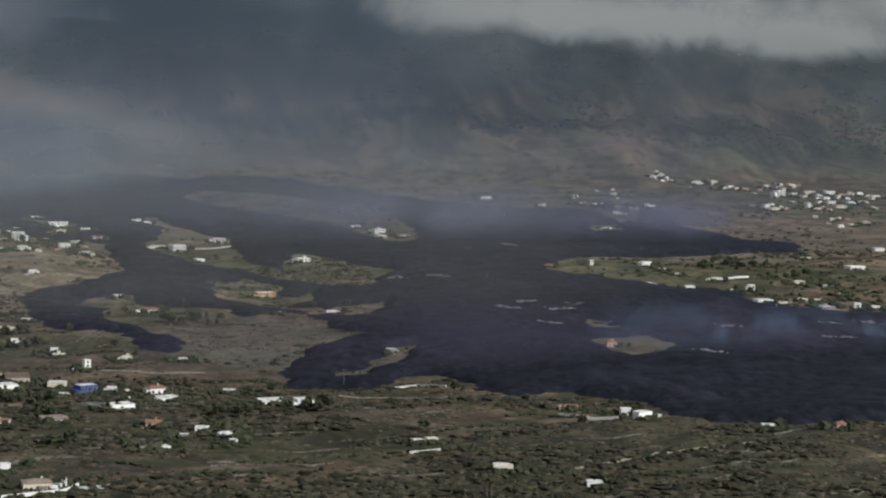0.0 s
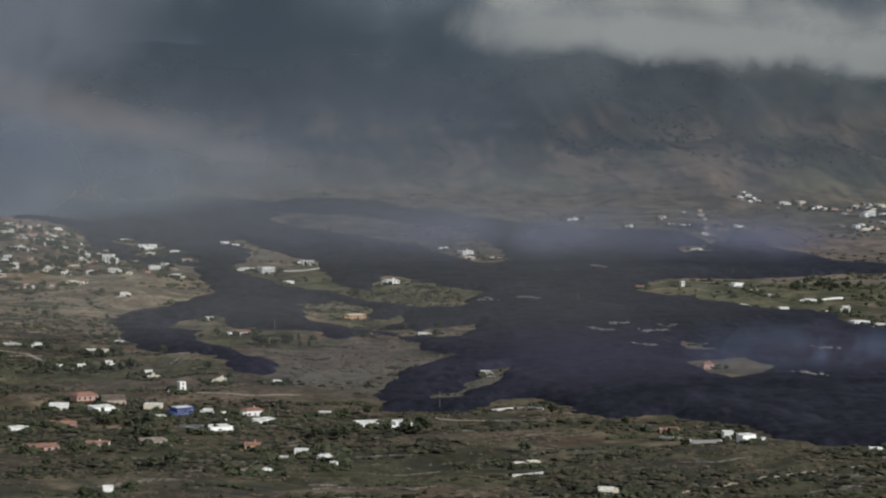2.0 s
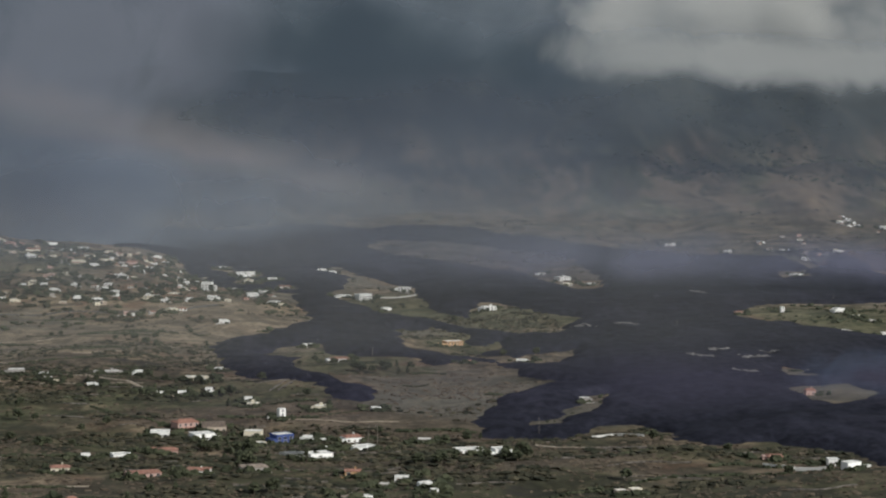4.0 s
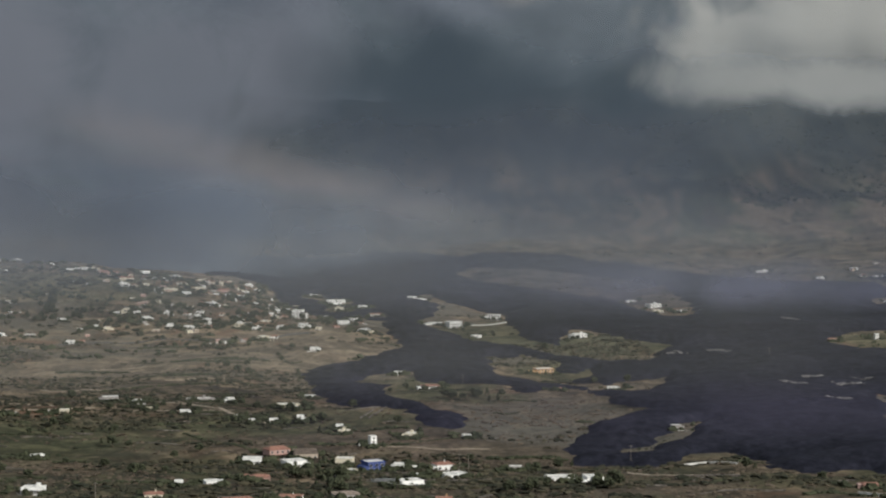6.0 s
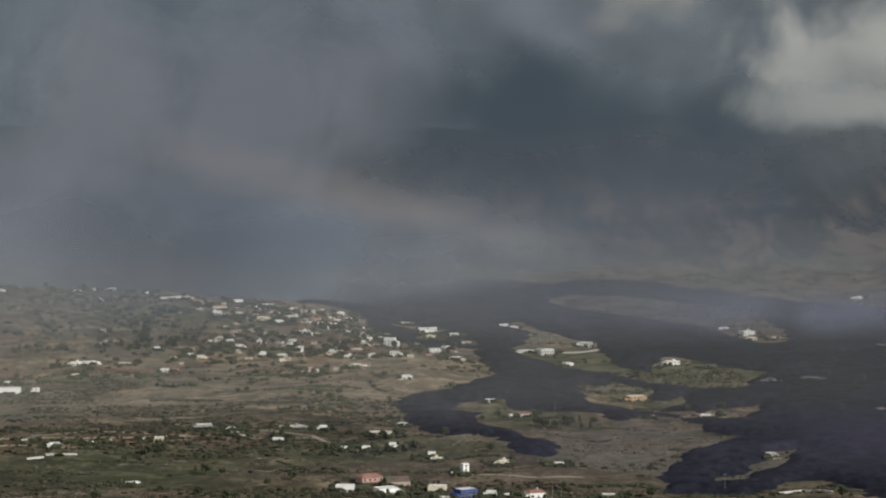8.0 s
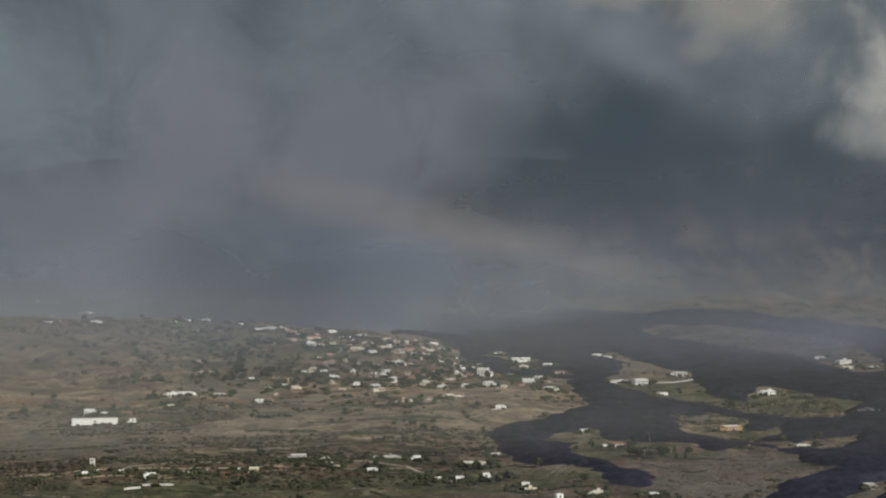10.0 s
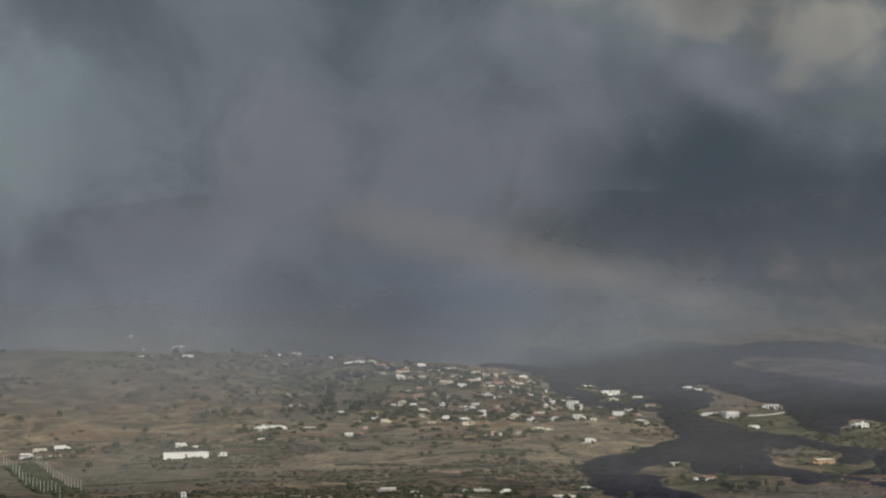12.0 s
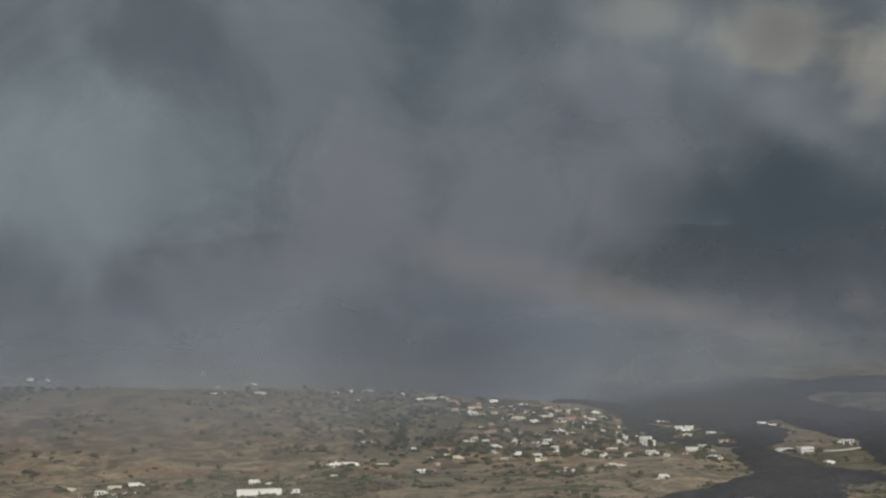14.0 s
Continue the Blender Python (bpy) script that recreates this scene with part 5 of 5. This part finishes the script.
def scatter(seed, n, x0, x1, y0, y1, lo, hi, tall, patch, cut):
    """Spots for bushes: thick in some patches, thin in others, none on the lava."""
    r = np.random.RandomState(seed)
    x, y = r.uniform(x0, x1, n), r.uniform(y0, y1, n)
    good = (x < y * 0.50) & (x > -y * 0.45) & (rolls(x * 0.55, y, patch, seed) + 0.5 * rolls(x * 0.6, y, patch * 0.3, seed + 1) + 0.2 * r.uniform(-1, 1, n) > cut)
    for px, py, rx, ry in STRAW:
        good &= (((x - px) / rx) ** 2 + ((y - py) / ry) ** 2 > 0.8) | (r.uniform(0, 1, n) < 0.12)
    x, y = x[good], y[good]
    off = lava_depth(x, y) < -0.8
    x, y = x[off], y[off]
    w = lo + (hi - lo) * r.uniform(0, 1, len(x)) ** 2.5
    return np.stack([x, y, land(x, y) - 0.1, w, w * tall * r.uniform(0.7, 1.2, len(x))], -1)


clumps("scrub", scatter(3, 52000, -330, 520, 700, 1330, 0.6, 5.2, 0.55, 70, 0.08), SCRUB, "dark green and brown scrub covering the near slope", "scrub", seed=2)
clumps("dry_brush", scatter(8, 46000, -330, 520, 700, 1330, 0.5, 3.0, 0.4, 50, -0.1), DRYGRASS, "dry brown brush and grass tufts", "brush", seed=3)
clumps("scrub", scatter(5, 40000, -620, 330, 1250, 2150, 0.8, 4.8, 0.6, 90, 0.15), SCRUB, "scattered dark scrub on dry fields", "scrub", seed=4)
clumps("dry_brush", scatter(9, 24000, -620, 330, 1250, 2150, 0.7, 3.2, 0.45, 60, 0.0), DRYGRASS, "dry brown brush on the fields", "brush", seed=6)
clumps("scrub", scatter(6, 17000, -1100, 1300, 1950, 3500, 1.2, 6.0, 0.6, 110, 0.2), SCRUB, "dark bushes among the village houses", "scrub", seed=5)
clumps("village_greenery", scatter(15, 4200, -560, 90, 1980, 2640, 1.5, 7.5, 0.8, 60, 0.12), LEAF, "dark green trees and gardens between the village houses", "greenery", seed=15)
clumps("scrub", scatter(16, 2600, -1050, -120, 2060, 2640, 2.0, 9.5, 0.75, 80, 0.2), SCRUB, "dark bushes dotted over the village hill", "scrub", seed=16)
clumps("strip_greenery", scatter(18, 4200, 540, 1000, 1680, 2330, 1.4, 6.5, 0.8, 60, 0.1), LEAF, "dark green trees and gardens on the strip beside the lava", "greenery", seed=18)
clumps("forest", scatter(7, 30000, -1700, 2100, 3750, 4380, 2.5, 7, 0.8, 150, 0.1), LEAF, "dark woods on the mountain side", "woods", seed=7)

r = np.random.RandomState(44)
gx, gy = 150 + 75 * r.normal(0, 1, 1500) * 0.6, 1570 + 130 * r.normal(0, 1, 1500) * 0.6
free = lava_depth(gx, gy) < -3
gx, gy = gx[free], gy[free]
gs = 0.7 + 2.0 * r.uniform(0, 1, len(gx)) ** 2
clumps("dry_brush", np.stack([gx, gy, land(gx, gy) - 0.1, gs, gs * 0.6], -1)[::2], DRYGRASS, "grey-brown brush on the ash-dusted tongue of land", "brush", seed=9)
f, across = r.uniform(0, 1, 620), r.uniform(0, 1, 620)
hx = (-642 + 142 * f) * (1 - across) + (-612 + 110 * f) * across + r.normal(0, 2.0, 620)
hy = (1905 - 270 * f) * (1 - across) + (1912 - 205 * f) * across + r.normal(0, 3.0, 620)
hs = r.uniform(2.5, 6.0, 620)
clumps("hedge", np.stack([hx, hy, land(hx, hy) - 0.2, hs, hs * 1.0], -1), LEAF, "dark hedge growing between the plantation posts", "hedge", seed=10)

rows_of = []
r = np.random.RandomState(71)
for i in range(130):
    sx, sy = r.uniform(-600, 420), r.uniform(820, 2100)
    span, lean, bend = r.uniform(18, 75), r.uniform(-0.35, 0.35), r.uniform(-9, 9)
    if i == 0:
        sx, sy, span, lean, bend = -133, 1503, 60, -2.1, 4
    n = int(span * 1.1)
    f = np.linspace(0, 1, n)
    px, py = sx + span * f + r.normal(0, 0.6, n), sy + span * lean * f + bend * np.sin(3.1 * f) + r.normal(0, 0.8, n)
    size = r.uniform(1.0, 3.2, n) * r.uniform(0.7, 1.2)
    rows_of.append(np.stack([px, py, land(px, py) - 0.15, size, size * 0.75], -1)[(lava_depth(px, py) < -3) & (px < py * 0.48) & (px > -py * 0.32)])
clumps("hedgerow", np.concatenate(rows_of), LEAF, "dark hedges and brambles along the field edges", "hedge", seed=14)

# pale rubble and roof sheets left lying on the lava
r = np.random.RandomState(19)
for dx, dy in [(526, 2249), (385, 1967), (412, 1567), (471, 1323), (343, 1984), (446, 1676), (474, 1729), (554, 1514), (422, 1722), (463, 1600), (647, 1516), (701, 1563), (616, 1417), (400, 1684)]:
    n = 34
    f = np.clip(r.normal(0, 0.45, n), -1.2, 1.2)
    size = r.uniform(0.8, 3.2, n)
    px, py = dx + 11 * f, dy - 6 * f + r.normal(0, 3.0, n)
    heap = clumps("debris_heap", np.stack([px, py, lava_top(px, py) - 0.1, size, size * 0.5], -1), RUBBLE, "pale heap of rubble lying on the black lava", "debris", seed=int(dx))
    tagged(heap, "pale heap of rubble lying on the black lava", "debris", "rubble on the lava")

# shrubs and small trees in the gardens round the houses
beds = []
r = random.Random(33)
for _, homes in HAMLETS:
    for hx, hy, hw, hh, *_ in homes:
        for i in range(r.randrange(6, 14) + (-2 if hy > 2000 else 4)):
            side = r.choice((-1, 1))
            gx, gy = hx + side * (hw * 0.5 + r.uniform(0.5, 9)), hy + r.uniform(-8, 22)
            if r.random() < 0.45:
                gx, gy = hx + r.uniform(-0.6, 0.6) * hw, hy - r.uniform(3.5, 9)
            size = r.uniform(1.4, 4.6) * (1.3 if hy > 2000 else 1.15)
            if float(lava_depth(gx, gy)) < -1:
                beds.append((gx, gy, ground_z(gx, gy) - 0.1, size, size * r.uniform(0.6, 1.1)))
for i in range(60):
    gx, gy = r.uniform(-24, 26), r.choice((r.uniform(840, 852), r.uniform(868, 888)))
    size = r.uniform(1.5, 3.6)
    beds.append((gx, gy, ground_z(gx, gy) - 0.1, size, size * r.uniform(0.6, 1.1)))
clumps("garden_shrubs", beds, LEAF, "dark green shrubs in the gardens round the houses", "shrubs", level=2, seed=12)


def tree(x, y, h, wide, rng, pine=False):
    z = ground_z(x, y)
    top = tagged(empty("pine_tree" if pine else "tree", pose(x, y, z)),
                 "tall dark pine standing in dry fields" if pine else "dark green broad-crowned tree among the fields", "tree")
    bm = bmesh.new()
    th = h * (0.5 if pine else 0.42)
    bmesh.ops.create_cone(bm, cap_ends=True, segments=7, radius1=h * 0.035 + 0.08, radius2=h * 0.018, depth=th + 0.6, matrix=Matrix.Translation((0, 0, th / 2 - 0.3)))
    for i in range(5):
        a = i * 1.26 + rng.random()
        m = Matrix.Translation((math.cos(a) * wide * 0.14, math.sin(a) * wide * 0.14, th)) @ Euler((0.7 * math.sin(-a), 0.7 * math.cos(a), 0)).to_matrix().to_4x4()
        bmesh.ops.create_cone(bm, cap_ends=True, segments=5, radius1=h * 0.014, radius2=h * 0.006, depth=h * 0.3, matrix=m)
    part("trunk", bm, BARK, top)
    v0, f0 = ICO1
    verts, faces = [], []
    for i in range(46):
        u = rng.random()
        if pine:
            zz = h * (0.25 + 0.75 * u)
            rad = wide / 2 * (1.08 - u) * math.sqrt(rng.random())
            size = wide * rng.uniform(0.10, 0.2)
        else:
            zz = h * (0.38 + 0.52 * u)
            rad = wide / 2 * math.sqrt(max(0.05, 1 - (2 * u - 0.9) ** 2)) * math.sqrt(rng.random())
            size = wide * rng.uniform(0.09, 0.19)
        a = rng.random() * 6.283
        base = len(verts)
        for q in v0:
            j = 1 + rng.uniform(-0.4, 0.4)
            verts.append((math.cos(a) * rad + q[0] * size * j, math.sin(a) * rad + q[1] * size * j, zz + q[2] * size * 0.75 * j))
        faces += [tuple(int(k) + base for k in q) for q in f0]
    link_part("crown", mesh_of("crown", verts, faces, LEAF), top)
    return top


rng = random.Random(21)
models = [tree(-3000 - 60 * i, -900, 9, 8 if i < 3 else 5, rng, i >= 3) for i in range(5)]
spots = []
for tx, ty, n, reach in GROVES:
    for i in range(n):
        spots.append((tx + rng.gauss(0, reach), ty + rng.gauss(0, reach * 1.3)))
spots += LONE_TREES
while len(spots) < 330:
    tx, ty = rng.uniform(-700, 420), rng.uniform(950, 2700)
    if -0.3 * ty < tx < 0.45 * ty and float(rolls(tx, ty, 160, 6.5)) > 0.1:
        spots.append((tx, ty))
for i, (tx, ty) in enumerate(spots):
    if float(lava_depth(tx, ty)) > -4:
        continue
    src = models[rng.randrange(3) if rng.random() < 0.8 else 3 + rng.randrange(2)]
    k = rng.uniform(0.55, 1.1)
    made = copy_thing(src, pose(tx, ty, ground_z(tx, ty) - 0.2, 0, 0, rng.uniform(0, 360)))
    made.scale = (k, k, k * rng.uniform(0.85, 1.15))
    made["group"] = "trees among the fields"
for src in models:
    for o in (*src.children_recursive, src):
        bpy.data.objects.remove(o)


def palm(x, y, h, rng):
    top = tagged(empty("palm_tree", pose(x, y, ground_z(x, y))), "tall dusty palm with a drooping crown", "palm")
    bm = bmesh.new()
    bmesh.ops.create_cone(bm, cap_ends=True, segments=8, radius1=0.5, radius2=0.36, depth=h + 0.6, matrix=Matrix.Translation((0, 0, h / 2 - 0.3)))
    part("trunk", bm, BARK, top)
    verts, faces = [], []
    for i in range(22):
        a, up = i * 2.4, rng.uniform(-0.2, 0.9)
        n, reach = 5, rng.uniform(2.6, 3.6)
        base = len(verts)
        for j in range(n):
            s = j / (n - 1)
            r, zz = 0.15 + reach * s, h + up * reach * s - 1.5 * s * s
            wid = 0.32 * math.sin(0.35 + 2.6 * s)
            for k, drop in ((-1, 0.18), (0, 0), (1, 0.18)):
                verts.append((math.cos(a) * r - math.sin(a) * wid * k, math.sin(a) * r + math.cos(a) * wid * k, zz - drop))
        for j in range(n - 1):
            k = base + 3 * j
            faces += [(k, k + 1, k + 4, k + 3), (k + 1, k + 2, k + 5, k + 4)]
    link_part("crown", mesh_of("crown", verts, faces, PALM), top)


for px, py, ph in PALMS:
    palm(px, py, ph, rng)
